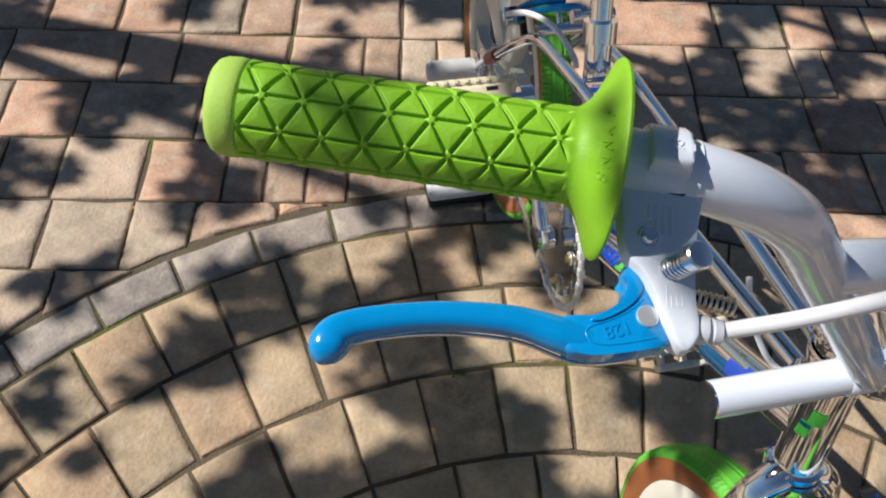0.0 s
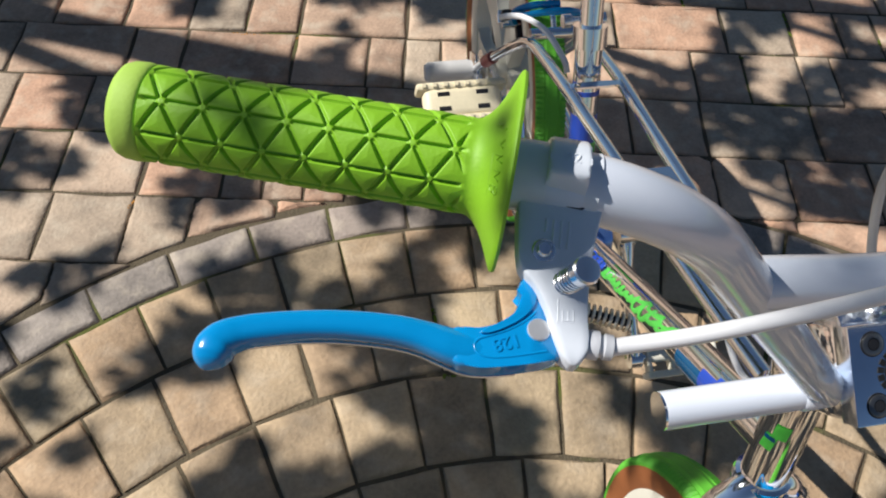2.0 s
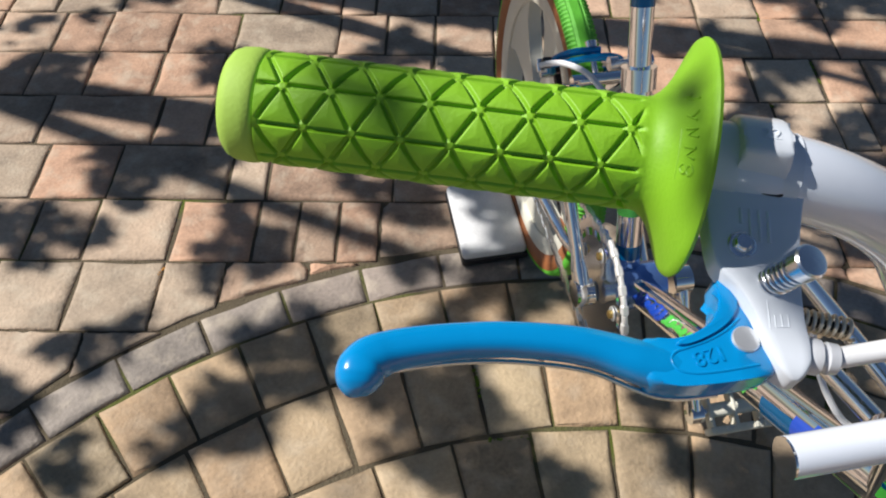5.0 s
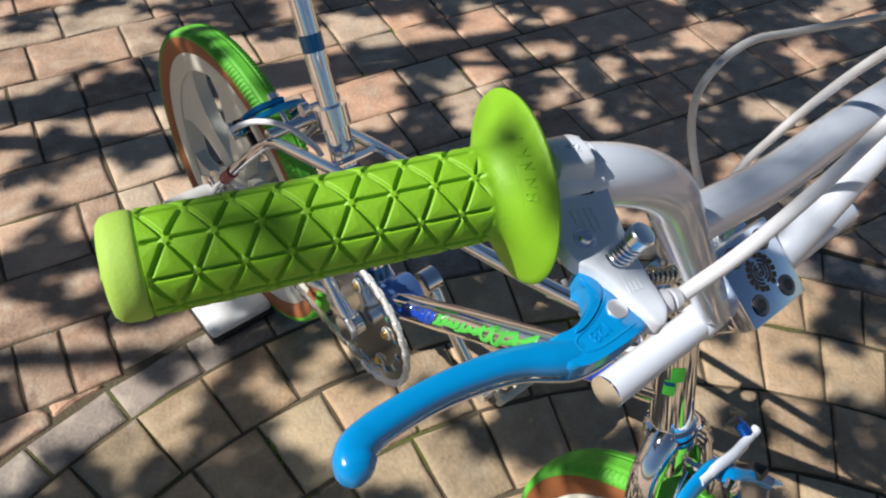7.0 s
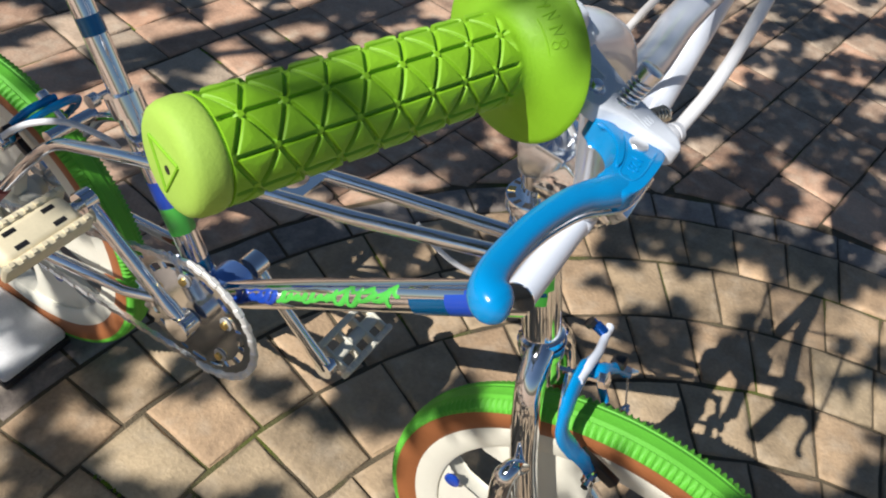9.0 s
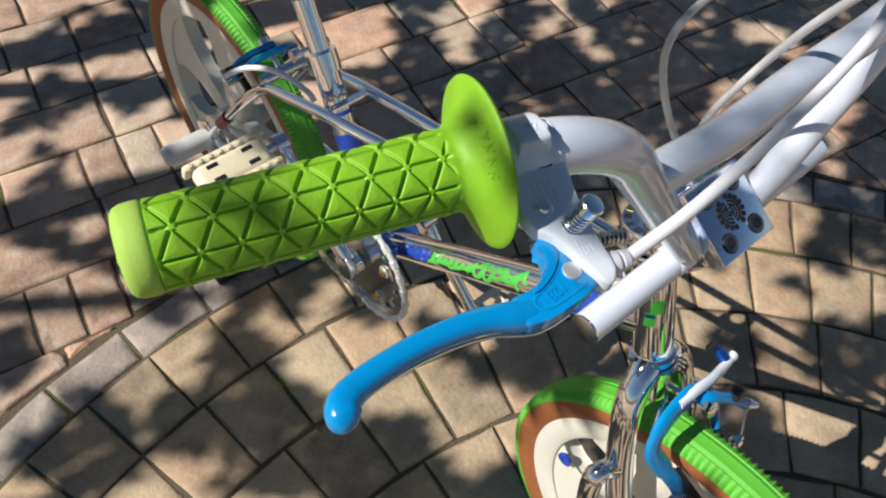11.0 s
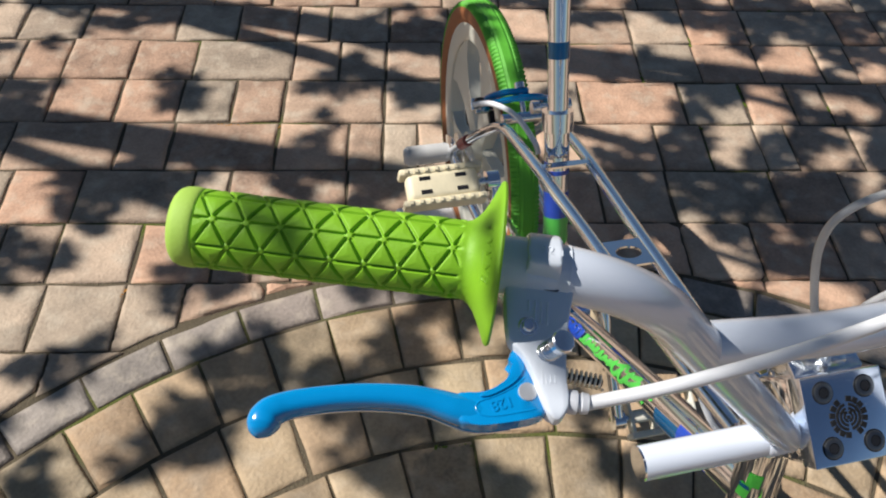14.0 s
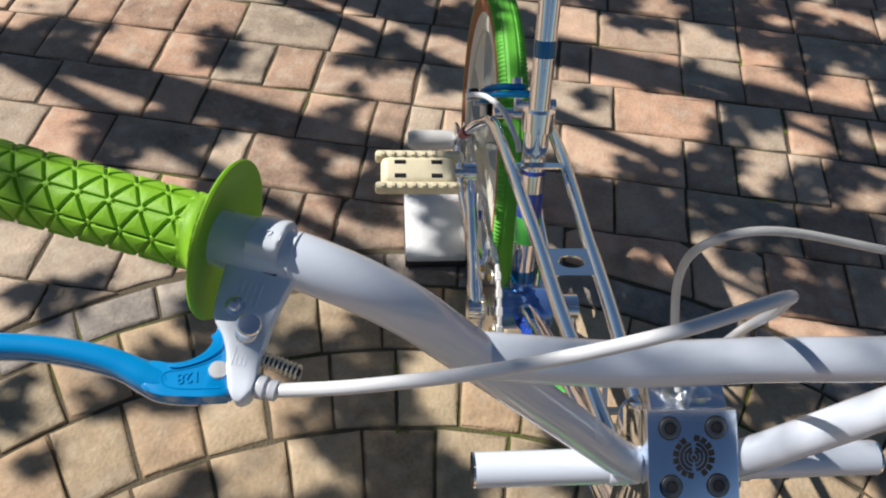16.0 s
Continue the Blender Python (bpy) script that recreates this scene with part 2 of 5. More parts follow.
def add_plate(bm, outline, place, low, high, bevel=0.0, segments=2):
    """A plate with the outline (a, b), from low to high along its normal; place(a, b, c) gives the point."""
    bottom = [bm.verts.new(place(a, b, low)) for a, b in outline]
    top = [bm.verts.new(place(a, b, high)) for a, b in outline]
    n = len(outline)
    faces = [bm.faces.new(top), bm.faces.new(bottom[::-1])]
    faces += [bm.faces.new((bottom[k], bottom[(k + 1) % n], top[(k + 1) % n], top[k])) for k in range(n)]
    if bevel:
        rim = list({e for f in faces[:2] for e in f.edges})
        bmesh.ops.bevel(bm, geom=rim, offset=bevel, segments=segments, affect="EDGES", profile=0.5, clamp_overlap=True)
    bmesh.ops.recalc_face_normals(bm, faces=bm.faces)
    return bm


def plate(outline, place, low, high, **keys):
    return add_plate(bmesh.new(), outline, place, low, high, **keys)


def smooth_outline(points, steps=4):
    """A closed smooth outline through points of a plane."""
    n, out = len(points), []
    for k in range(n):
        a, b, c, d = (Vector(points[(k + j) % n]) for j in (-1, 0, 1, 2))
        for i in range(steps):
            t = i / steps
            q = 0.5 * (2 * b + (c - a) * t + (2 * a - 5 * b + 4 * c - d) * t * t + (3 * b - a - 3 * c + d) * t ** 3)
            out.append((q.x, q.y))
    return out


# ---- the bicycle's frame of reference: x to its left, y to its rear, z up, leaning a little ----
BIKE = pose(0.0025, 0, 0, 0, 0.97, 0)


def L(x, y, z):
    return BIKE @ Vector((x, y, z))


def LD(x, y, z):
    return (BIKE.to_3x3() @ Vector((x, y, z))).normalized()


def LP(points):
    return [L(*p) for p in points]


def side(points, s):
    return [(x * s, y, z) for x, y, z in points]


bicycle = tagged(new("bicycle"), "chrome freestyle bicycle with lime grips, white handlebar and green tyres", "bicycle")
bicycle.empty_display_size = 0.1
bicycle.matrix_basis = pose(0.0, -0.15, 0.0)

# frame
HEAD = lambda z: (0.0, -0.474 + 0.295 * (z - 0.54), z)
SEAT = lambda z: (0.0, 0.036 + 0.46 * (z - 0.552), z)
BB = (0.0, -0.085, 0.325)
R_WHEEL = 0.2492
AXLE_R, AXLE_F = (0.0, 0.300, R_WHEEL), (0.003, -0.607, R_WHEEL)

head = part("head_tube", lathe([(0, 0.0175), (0.0, 0.021), (0.006, 0.021), (0.008, 0.0178), (0.105, 0.0178), (0.107, 0.021), (0.113, 0.021), (0.113, 0.017)], L(*HEAD(0.548)), LD(0, 0.295, 1)), CHROME, bicycle, "chrome head tube")
part("lower_headset_cup", lathe([(-0.016, 0.015), (-0.014, 0.021), (-0.004, 0.0225), (0.0, 0.0225), (0.0, 0.019)], L(*HEAD(0.547)), LD(0, 0.295, 1)), CHROME, bicycle)
part("headset_cup", lathe([(0, 0.02), (0.001, 0.024), (0.012, 0.0255), (0.014, 0.0245), (0.014, 0.018)], L(*HEAD(0.661)), LD(0, 0.295, 1)), CHROME, bicycle)
ring = part("detangler_ring", lathe([(0, 0.016), (0.0, 0.0235), (0.003, 0.0245), (0.010, 0.0250), (0.011, 0.0275), (0.020, 0.0275), (0.0215, 0.0265), (0.0215, 0.016)], L(*HEAD(0.677)), LD(0, 0.295, 1), seg=40), CHROME, bicycle, "polished headset nut with black and gold marks")
for k in range(14):
    a = 2 * math.pi * k / 14
    ca, sa = LD(1, 0, 0) * math.cos(a) + LD(0, 1, -0.295) * math.sin(a), LD(0, 1, -0.295) * math.cos(a) - LD(1, 0, 0) * math.sin(a)
    part("ring_mark", box(L(*HEAD(0.677)) + LD(0, 0.295, 1) * 0.0216 + ca * 0.0222, (0.0060, 0.0060 if k % 3 else 0.003, 0.0006), axes=(ca, sa, LD(0, 0.295, 1))), INK if k % 4 else BRASS, ring)
down = [BB, (0, -0.237, 0.436), HEAD(0.592)]
part("down_tube", tube(LP(down), 0.0175, seg=24), CHROME, bicycle, "chrome down tube with coloured decals")
part("seat_tube", tube(LP([SEAT(0.325), SEAT(0.548)]), 0.0155, seg=24), CHROME, bicycle)
part("bottom_bracket", lathe([(-0.036, 0.02), (-0.036, 0.0265), (-0.030, 0.0285), (0.030, 0.0285), (0.036, 0.0265), (0.036, 0.02)], L(*BB), LD(1, 0, 0)), BB_BLUE, bicycle, "blue bottom bracket shell")
TOP = [(-0.014, -0.424, 0.634), (-0.024, -0.27, 0.589), (-0.027, -0.15, 0.556), (-0.034, 0.0, 0.513), (-0.037, 0.122, 0.470), (-0.046, 0.17, 0.415), (-0.055, 0.262, 0.302), (-0.056, 0.292, 0.262)]
for s in (1, -1):
    part("top_tube", tube(rounded_line(LP(side(TOP, s)), 0.03, 5), 0.0072, seg=18), CHROME, bicycle, "slim chrome top tube running back into the seat stay")
    part("chain_stay", tube(LP(side([(-0.025, -0.07, 0.315), (-0.05, 0.02, 0.30), (-0.056, 0.16, 0.275), (-0.056, 0.29, 0.258)], s)), 0.0085, seg=14), CHROME, bicycle)
    drop = [(0.275, 0.235), (0.33, 0.238), (0.335, 0.262), (0.30, 0.285), (0.272, 0.27)]
    part("dropout", plate(drop, lambda a, b, c, s=s: L(s * (0.052 + c), a, b), 0.0, 0.006, bevel=0.0015), CHROME, bicycle)
# bridge plates between the two top tubes
def bridge(y, z, half, depth, holes):
    bm = bmesh.new()
    ring, n = [], 20
    slope = Vector((0, 1, -0.285)).normalized()
    up = Vector((0, 0.285, 1)).normalized()
    def place(a, b, c):
        return L(0, y, z) + LD(1, 0, 0) * a + (BIKE.to_3x3() @ slope) * b + (BIKE.to_3x3() @ up) * c
    hx, hr = holes
    outer, inner = [], []
    for k in range(n):
        ang = 2 * math.pi * (k + 0.5) / n
        ca, sa = math.cos(ang), math.sin(ang)
        q = 1.0 / max(abs(ca) / half, abs(sa) / depth)
        outer.append((q * ca, q * sa))
        inner.append((hx + hr * 1.3 * ca, hr * sa))
    for c, flip in ((0.0012, False), (-0.0012, True)):
        o = [bm.verts.new(place(a, b, c)) for a, b in outer]
        i = [bm.verts.new(place(a, b, c)) for a, b in inner]
        ring.append((o, i))
        for k in range(n):
            j = (k + 1) % n
            f = (o[k], o[j], i[j], i[k])
            bm.faces.new(f[::-1] if flip else f)
    (o1, i1), (o2, i2) = ring
    for k in range(n):
        j = (k + 1) % n
        bm.faces.new((o2[k], o2[j], o1[j], o1[k]))
        bm.faces.new((i1[k], i1[j], i2[j], i2[k]))
    return bm


part("bridge_plate", bridge(-0.195, 0.571, 0.027, 0.022, (0.0, 0.0105)), CHROME, bicycle, "drilled chrome plate between the top tubes")
part("seat_lug_plate", bridge(-0.012, 0.5185, 0.030, 0.006, (-0.02, 0.002)), CHROME, bicycle)
bm = tube(LP([(-0.034, 0.135, 0.466), (0.034, 0.135, 0.466)]), 0.008, seg=14)
part("brake_bridge", bm, CHROME, bicycle)

# seat post
clamp = part("seat_clamp", lathe([(-0.012, 0.0155), (-0.012, 0.0195), (0.012, 0.0195), (0.012, 0.0155)], L(*SEAT(0.549)), LD(0, 0.46, 1)), CHROME, bicycle, "chrome seat clamp")
bm = tube(LP([(-0.022, 0.062, 0.548), (0.022, 0.062, 0.548)]), 0.004, seg=12)
for x in (-0.02, 0.02):
    add_lathe(bm, [(-0.005, 0.003), (-0.005, 0.008), (0.005, 0.008), (0.005, 0.003)], L(x, 0.062, 0.548), LD(1, 0, 0), seg=12)
part("clamp_bolt", bm, STEEL, clamp)
part("seat_post", tube(LP([SEAT(0.50), SEAT(0.545), SEAT(0.80)]), 0.0127, seg=24), CHROME, bicycle, "long chrome seat post with blue bands")
def sleeve(name, at, z0, z1, r, mat, parent, label=""):
    return part(name, tube(LP([at(z0), at(z1)]), r, seg=24), mat, parent, label)


sleeve("post_band", SEAT, 0.618, 0.636, 0.0131, DECAL_TEAL, bicycle, "blue foil band on the seat post")
for z0, z1, m in ((0.498, 0.502, DECAL_BLUE), (0.488, 0.493, DECAL_BLUE), (0.435, 0.466, DECAL_BLUE), (0.402, 0.435, DECAL_GREEN), (0.350, 0.366, DECAL_TEAL)):
    sleeve("seat_tube_band", SEAT, z0, z1, 0.0159, m, bicycle, "coloured decal band")
DOWN = lambda t: tuple(Vector(BB).lerp(Vector(HEAD(0.592)), t))
for t0, t1, m in ((0.70, 0.795, DECAL_TEAL), (0.795, 0.885, DECAL_BLUE)):
    part("down_tube_band", tube([L(*DOWN(t0)), L(*DOWN(t1))], 0.0179, seg=24), m, bicycle, "blue decal band on the down tube")

# brush-stroke lettering that cannot be read, as plain strokes wrapped round the down tube
def wrapped(t, turn, r=0.0182):
    a, b = L(*DOWN(0)), L(*DOWN(1))
    w = (b - a).normalized()
    v = w.cross(Vector((-1, 0, 0))).normalized()
    return a.lerp(b, t) + r * (Vector((-1, 0, 0)) * math.cos(turn) + v * math.sin(turn))


def script(t0, t1, loops, turn, tall, thick_line, m):
    """A flowing brush line of loops, wrapped on the tube."""
    line, radii = [], []
    for k in range(loops * 12 + 1):
        u = k / (loops * 12)
        a = 2 * math.pi * loops * u
        size = tall * (0.65 + 0.35 * math.sin(5.1 * u * loops / 3 + loops))
        line.append(wrapped(t0 + (t1 - t0) * u + 0.010 * math.sin(a) - 0.012 * math.cos(a), turn + size * math.cos(a)))
        radii.append(thick_line * (0.55 + 0.45 * abs(math.sin(a))))
    part("decal_stroke", tube(line, radii, seg=8, flat=0.25, hint=(-1, 0.1, 0.5)), m, bicycle)


script(0.115, 0.285, 6, -0.50, 0.42, 0.0036, DECAL_BLUE)
script(0.29, 0.47, 7, -0.52, 0.34, 0.0028, DECAL_GREEN)
script(0.46, 0.66, 5, -0.62, 0.62, 0.0036, DECAL_GREEN)
script(0.50, 0.69, 3, -0.95, 0.34, 0.0032, DECAL_GREEN)
for t0, t1, turn, m in ((0.30, 0.47, -0.82, DECAL_GREEN), (0.12, 0.28, -0.90, DECAL_BLUE)):
    part("decal_stroke", tube([wrapped(t0 + (t1 - t0) * k / 24, turn + 0.05 * math.sin(k * 0.9)) for k in range(25)], 0.0014, seg=8, flat=0.25, hint=(-1, 0.1, 0.5)), m, bicycle)
# green sticker bent round the head tube
def head_sticker(outline):
    bm = bmesh.new()
    a = LD(0, 0.295, 1)
    fwd = LD(0, -1, 0.295).normalized()
    out = []
    for z, turn in outline:
        side_dir = LD(-1, 0, 0) * math.sin(turn) + fwd * math.cos(turn)
        out.append(L(*HEAD(z)) + side_dir * (0.0183 if abs(outline[0][0] - 0.6085) > 1e-6 else 0.0189))
    vs = [bm.verts.new(p) for p in out]
    half_n = len(vs) // 2
    for k in range(half_n - 1):
        bm.faces.new((vs[k], vs[k + 1], vs[-k - 2], vs[-k - 1]))
    bmesh.ops.solidify(bm, geom=bm.faces[:], thickness=0.0004)
    bmesh.ops.recalc_face_normals(bm, faces=bm.faces)
    return bm


def patch_of(z0, z1, t0, t1, lean=0.0, steps=6):
    low = [(z0, t0 + (t1 - t0) * k / steps) for k in range(steps + 1)]
    high = [(z1, t0 + (t1 - t0) * k / steps + lean) for k in range(steps + 1)]
    return head_sticker(low + high[::-1])


part("head_decal", patch_of(0.598, 0.613, 1.42, 0.90, -0.12), DECAL_GREEN, head, "bright green sticker on the head tube")
part("head_decal", patch_of(0.6125, 0.626, 1.08, 0.50, -0.05), DECAL_GREEN, head)
part("head_decal", patch_of(0.6085, 0.6125, 1.30, 0.85, 0.05, 5), DECAL_TEAL, head, "teal stroke across the sticker")


# ---- wheels ----
def wheel(name, centre, turn, phase, badge, label):
    """Five-spoke moulded wheel with tyre; turn: degrees of steering."""
    m = BIKE @ Matrix.Translation(centre) @ pose(0, 0, 0, 0, 0, turn)
    o = m.translation
    ax = (m.to_3x3() @ Vector((1, 0, 0))).normalized()
    up = (m.to_3x3() @ Vector((0, 0, 1))).normalized()
    seg = 96

    def turned(profile, bm=None, waves=None, seg=seg):
        bm = bm or bmesh.new()
        u, v, w = frame_of(ax, up)
        rings = []
        for k in range(seg):
            a = 2 * math.pi * k / seg
            out = u * math.cos(a) + v * math.sin(a)
            ring = []
            for x, r in profile:
                wide, deep = waves(k, x, r) if waves else (0.0, 0.0)
                ring.append(bm.verts.new(o + w * x * (1 + wide) + out * (r + deep)))
            rings.append(ring)
        for k in range(seg):
            p, q = rings[k], rings[(k + 1) % seg]
            for i in range(len(profile)):
                j = (i + 1) % len(profile)
                bm.faces.new((p[i], q[i], q[j], p[j]))
        bmesh.ops.recalc_face_normals(bm, faces=bm.faces)
        return bm

    rim = part(name, turned([(-0.0135, 0.184), (-0.016, 0.188), (-0.0175, 0.209), (-0.0165, 0.2135), (0.0165, 0.2135), (0.0175, 0.209), (0.016, 0.188), (0.0135, 0.184)]), IVORY, bicycle, label)
    u, v, w = frame_of(ax, up)
    for n in range(5):
        a = 2 * math.pi * (n + phase) / 5
        ca, sa = u * math.cos(a) + v * math.sin(a), v * math.cos(a) - u * math.sin(a)
        outline = [(0.030, -0.022), (0.06, -0.023), (0.10, -0.028), (0.13, -0.037), (0.152, -0.050), (0.166, -0.070), (0.168, -0.088), (0.190, -0.050), (0.195, 0.0), (0.190, 0.050), (0.168, 0.088), (0.166, 0.070), (0.152, 0.050), (0.13, 0.037), (0.10, 0.028), (0.06, 0.023), (0.030, 0.022)]
        part("spoke", plate(outline, lambda p, q, c, ca=ca, sa=sa: o + ca * p + sa * q + w * c, -0.0105, 0.0105, bevel=0.004), IVORY, rim)
    part("wheel_badge", lathe([(-0.002, 0.0), (-0.002, 0.0095), (0.001, 0.0095), (0.002, 0.007), (0.002, 0.0)], L(-0.0135, *badge), LD(-1, 0, 0), seg=16), DECAL_BLUE, rim, "small blue badge on the wheel")
    part("hub", lathe([(-0.046, 0.006), (-0.046, 0.015), (-0.03, 0.018), (-0.026, 0.034), (0.026, 0.034), (0.03, 0.018), (0.046, 0.015), (0.046, 0.006)], o, ax), IVORY, rim)
    part("axle", lathe([(-0.068, 0.003), (-0.068, 0.005), (-0.062, 0.005), (-0.062, 0.009), (-0.054, 0.009), (0.054, 0.009), (0.062, 0.009), (0.062, 0.005), (0.068, 0.005), (0.068, 0.003)], o, ax, seg=12), STEEL, rim)
    part("sidewall", turned([(-0.0168, 0.2125), (-0.0195, 0.218), (-0.0215, 0.226), (-0.0218, 0.2320), (-0.0210, 0.2370), (-0.018, 0.234), (0.018, 0.234), (0.0210, 0.2370), (0.0218, 0.2320), (0.0215, 0.226), (0.0195, 0.218), (0.0168, 0.2125)]), WALL, rim, "brown gum tyre sidewall")
    count = 660
    tread = [(-0.0203, 0.2355), (-0.0210, 0.2375), (-0.0196, 0.2405), (-0.0156, 0.2442), (-0.0110, 0.2464), (-0.0098, 0.2455), (-0.0056, 0.2475), (0.0, 0.2470), (0.0056, 0.2475), (0.0098, 0.2455), (0.0110, 0.2464), (0.0156, 0.2442), (0.0196, 0.2405), (0.0210, 0.2375), (0.0203, 0.2355), (0.0, 0.2345)]

    def waves(k, x, r):
        """Short cross ribs on the shoulders of the tread."""
        if 0.0150 < abs(x) < 0.0205 and r > 0.2395:
            return (0.10, 0.0014) if k % 3 == 0 else (-0.02, -0.0004)
        return (0.0, 0.0)
    part("tyre", turned(tread, waves=waves, seg=count), TYRE, rim, "lime green tyre with a ribbed tread", angle=30)
    return rim


rear = wheel("rear_wheel", AXLE_R, 0.0, 0.132, (0.218, 0.155), "ivory five-spoke rear wheel with a green tyre")
wheel("front_wheel", AXLE_F, -0.5, 0.556, (-0.439, 0.272), "ivory five-spoke front wheel with a green tyre")

part("stay_tip", tube(LP([(-0.0515, 0.222, 0.351), (-0.0545, 0.247, 0.320)]), 0.0091, seg=16), material("red_sleeve", (0.26, 0.05, 0.045), 0.45, spread=0.1), bicycle, "red sleeve near the end of the seat stay")

# ---- fork ----
crown = part("fork_crown", lathe([(-0.03, 0.0), (-0.03, 0.016), (0.0, 0.0175), (0.002, 0.0175), (0.002, 0.0)], L(*HEAD(0.532)), LD(0, 0.295, 1)), CHROME, bicycle, "chrome fork crown")
for s in (-1, 1):
    leg = [(s * 0.005, -0.475, 0.550), (s * 0.021, -0.479, 0.538), (s * 0.0365, -0.487, 0.506), (s * 0.0455, -0.510, 0.42), (s * 0.050, -0.545, 0.33), (s * 0.054, -0.585, 0.285), (s * 0.054, -0.605, 0.262)]
    part("fork_leg", tube(curve_points(LP(leg), 6), [0.0135] * 8 + [0.0138] * 8 + [0.0135] * 8 + [0.012] * 8 + [0.0105] * 5, seg=20), CHROME, bicycle, "chrome fork leg")
    tip = [(-0.622, 0.240), (-0.59, 0.236), (-0.585, 0.268), (-0.60, 0.285), (-0.622, 0.272)]
    part("fork_dropout", plate(tip, lambda a, b, c, s=s: L(s * (0.050 + c), a, b), 0.0, 0.006, bevel=0.0015), CHROME, bicycle)
    # fold-down standing pegs on the legs
    part("fork_peg", tube(curve_points(LP([(s * 0.053, -0.507, 0.436), (s * 0.070, -0.501, 0.444), (s * 0.0755, -0.500, 0.425), (s * 0.0765, -0.506, 0.380), (s * 0.0745, -0.511, 0.362)]), 6), [0.0095] * 8 + [0.0108] * 14 + [0.0095, 0.0075, 0.004], seg=16), CHROME, bicycle, "rounded chrome standing peg on the fork")

# ---- cranks, chainring, pedals ----
ring_at = L(-0.045, BB[1], BB[2])
cu, cv, cw = frame_of(LD(-1, 0, 0), LD(0, 0.155, 0.095))
bm = bmesh.new()
teeth, rings = 44, []
for k in range(teeth * 4):
    a = 2 * math.pi * k / (teeth * 4)
    rings.append([bm.verts.new(ring_at + (cu * math.cos(a) + cv * math.sin(a)) * q) for q in (0.012, 0.040, 0.0685, 0.0775, 0.0935 if k % 4 in (0, 1) else 0.0885)])
for k, (p, q) in enumerate(zip(rings, rings[1:] + rings[:1])):
    for i in range(4):
        if i == 2 and 1 < k % 11 < 10:
            continue
        bm.faces.new((p[i], q[i], q[i + 1], p[i + 1]))
bmesh.ops.recalc_face_normals(bm, faces=bm.faces)
bmesh.ops.solidify(bm, geom=bm.faces[:], thickness=0.003)
bmesh.ops.recalc_face_normals(bm, faces=bm.faces)
chainring = part("chainring", bm, POLISHED, bicycle, "polished disc chainring with a row of slots")
for n in range(5):
    a = 2 * math.pi * (n + 0.3) / 5
    ca = cu * math.cos(a) + cv * math.sin(a)
    part("chainring_bolt", lathe([(0.0, 0.0), (0.0, 0.005), (0.005, 0.005), (0.006, 0.003)], ring_at + ca * 0.058 + cw * 0.001, cw, seg=14), BRASS, chainring, "brass chainring bolt")
    part("chainring_bolt", lathe([(0.0, 0.0), (0.0, 0.009), (0.0012, 0.0085), (0.0012, 0.0)], ring_at + ca * 0.058 + cw * 0.001, cw, seg=18), SILVER, chainring)
for s, end in ((-1, (-0.075, 0.0300, 0.4610)), (1, (0.075, -0.2000, 0.1890))):
    base = Vector((s * 0.062, BB[1], BB[2]))
    arm = part("crank_arm", tube(curve_points([L(*base), L(*base.lerp(Vector(end), 0.5)), L(*end)], 6), [0.0135] * 3 + [0.0105] * 7 + [0.012] * 3, seg=16, flat=0.75, hint=LD(1, 0, 0)), CHROME, bicycle, "chrome crank arm")
    part("crank_eye", lathe([(-0.011, 0.0), (-0.011, 0.017), (0.011, 0.0175), (0.011, 0.0)], L(*base), LD(1, 0, 0)), CHROME, arm)
    part("crank_end", lathe([(-0.008, 0.0), (-0.008, 0.0135), (0.008, 0.0135), (0.008, 0.0)], L(*end), LD(1, 0, 0)), CHROME, arm)
    part("pedal_axle", tube([L(*end), L(end[0] + s * 0.11, end[1], end[2])], 0.006, seg=12), STEEL, arm)
    # platform pedal: end plates, front and rear rails with teeth
    px = lambda a, b, c, s=s, end=end: L(end[0] + s * (0.016 + a), end[1] + 0.928 * b - 0.371 * c, end[2] + 0.371 * b + 0.928 * c)
    axes = (LD(1, 0, 0), LD(0, 1, 0.40), LD(0, -0.40, 1))
    bm = bmesh.new()
    if s < 0:
        add_box(bm, px(0.049, 0.0, 0.0), (0.094, 0.040, 0.026), axes=axes, bevel=0.010, segments=4)
    else:
        add_box(bm, px(0.049, 0.0, 0.0), (0.100, 0.018, 0.018), axes=axes, bevel=0.006, segments=3)
        for a in (0.002, 0.034, 0.066, 0.096):
            add_box(bm, px(a, 0.0, 0.0), (0.005, 0.052, 0.020), axes=axes, bevel=0.002)
    for b in (-0.021, 0.021) if s < 0 else (-0.026, 0.026):
        add_box(bm, px(0.049, b, 0.0), (0.108, 0.010, 0.026), axes=axes, bevel=0.004)
        for k in range(8):
            for c in (0.0135, -0.0135):
                add_box(bm, px(0.004 + k * 0.0128, b, c), (0.0046, 0.005, 0.0026), axes=axes)
    pedal = part("pedal", bm, PEDAL if s < 0 else IVORY, bicycle, "yellowed white platform pedal with toothed edges" if s < 0 else "white cage pedal with toothed edges")
    if s < 0:
        for a in (0.026, 0.072):
            for b in (-0.009, 0.009):
                # the body is solid; black marks on top give the slots their shade
                part("pedal_slot", tube([px(a - 0.007, b, 0.0130), px(a + 0.007, b, 0.0130)], [0.0028, 0.0028], seg=12, flat=0.25, hint=axes[2]), DARK, pedal, "flat black mark painting the shade of a slot in the pedal")
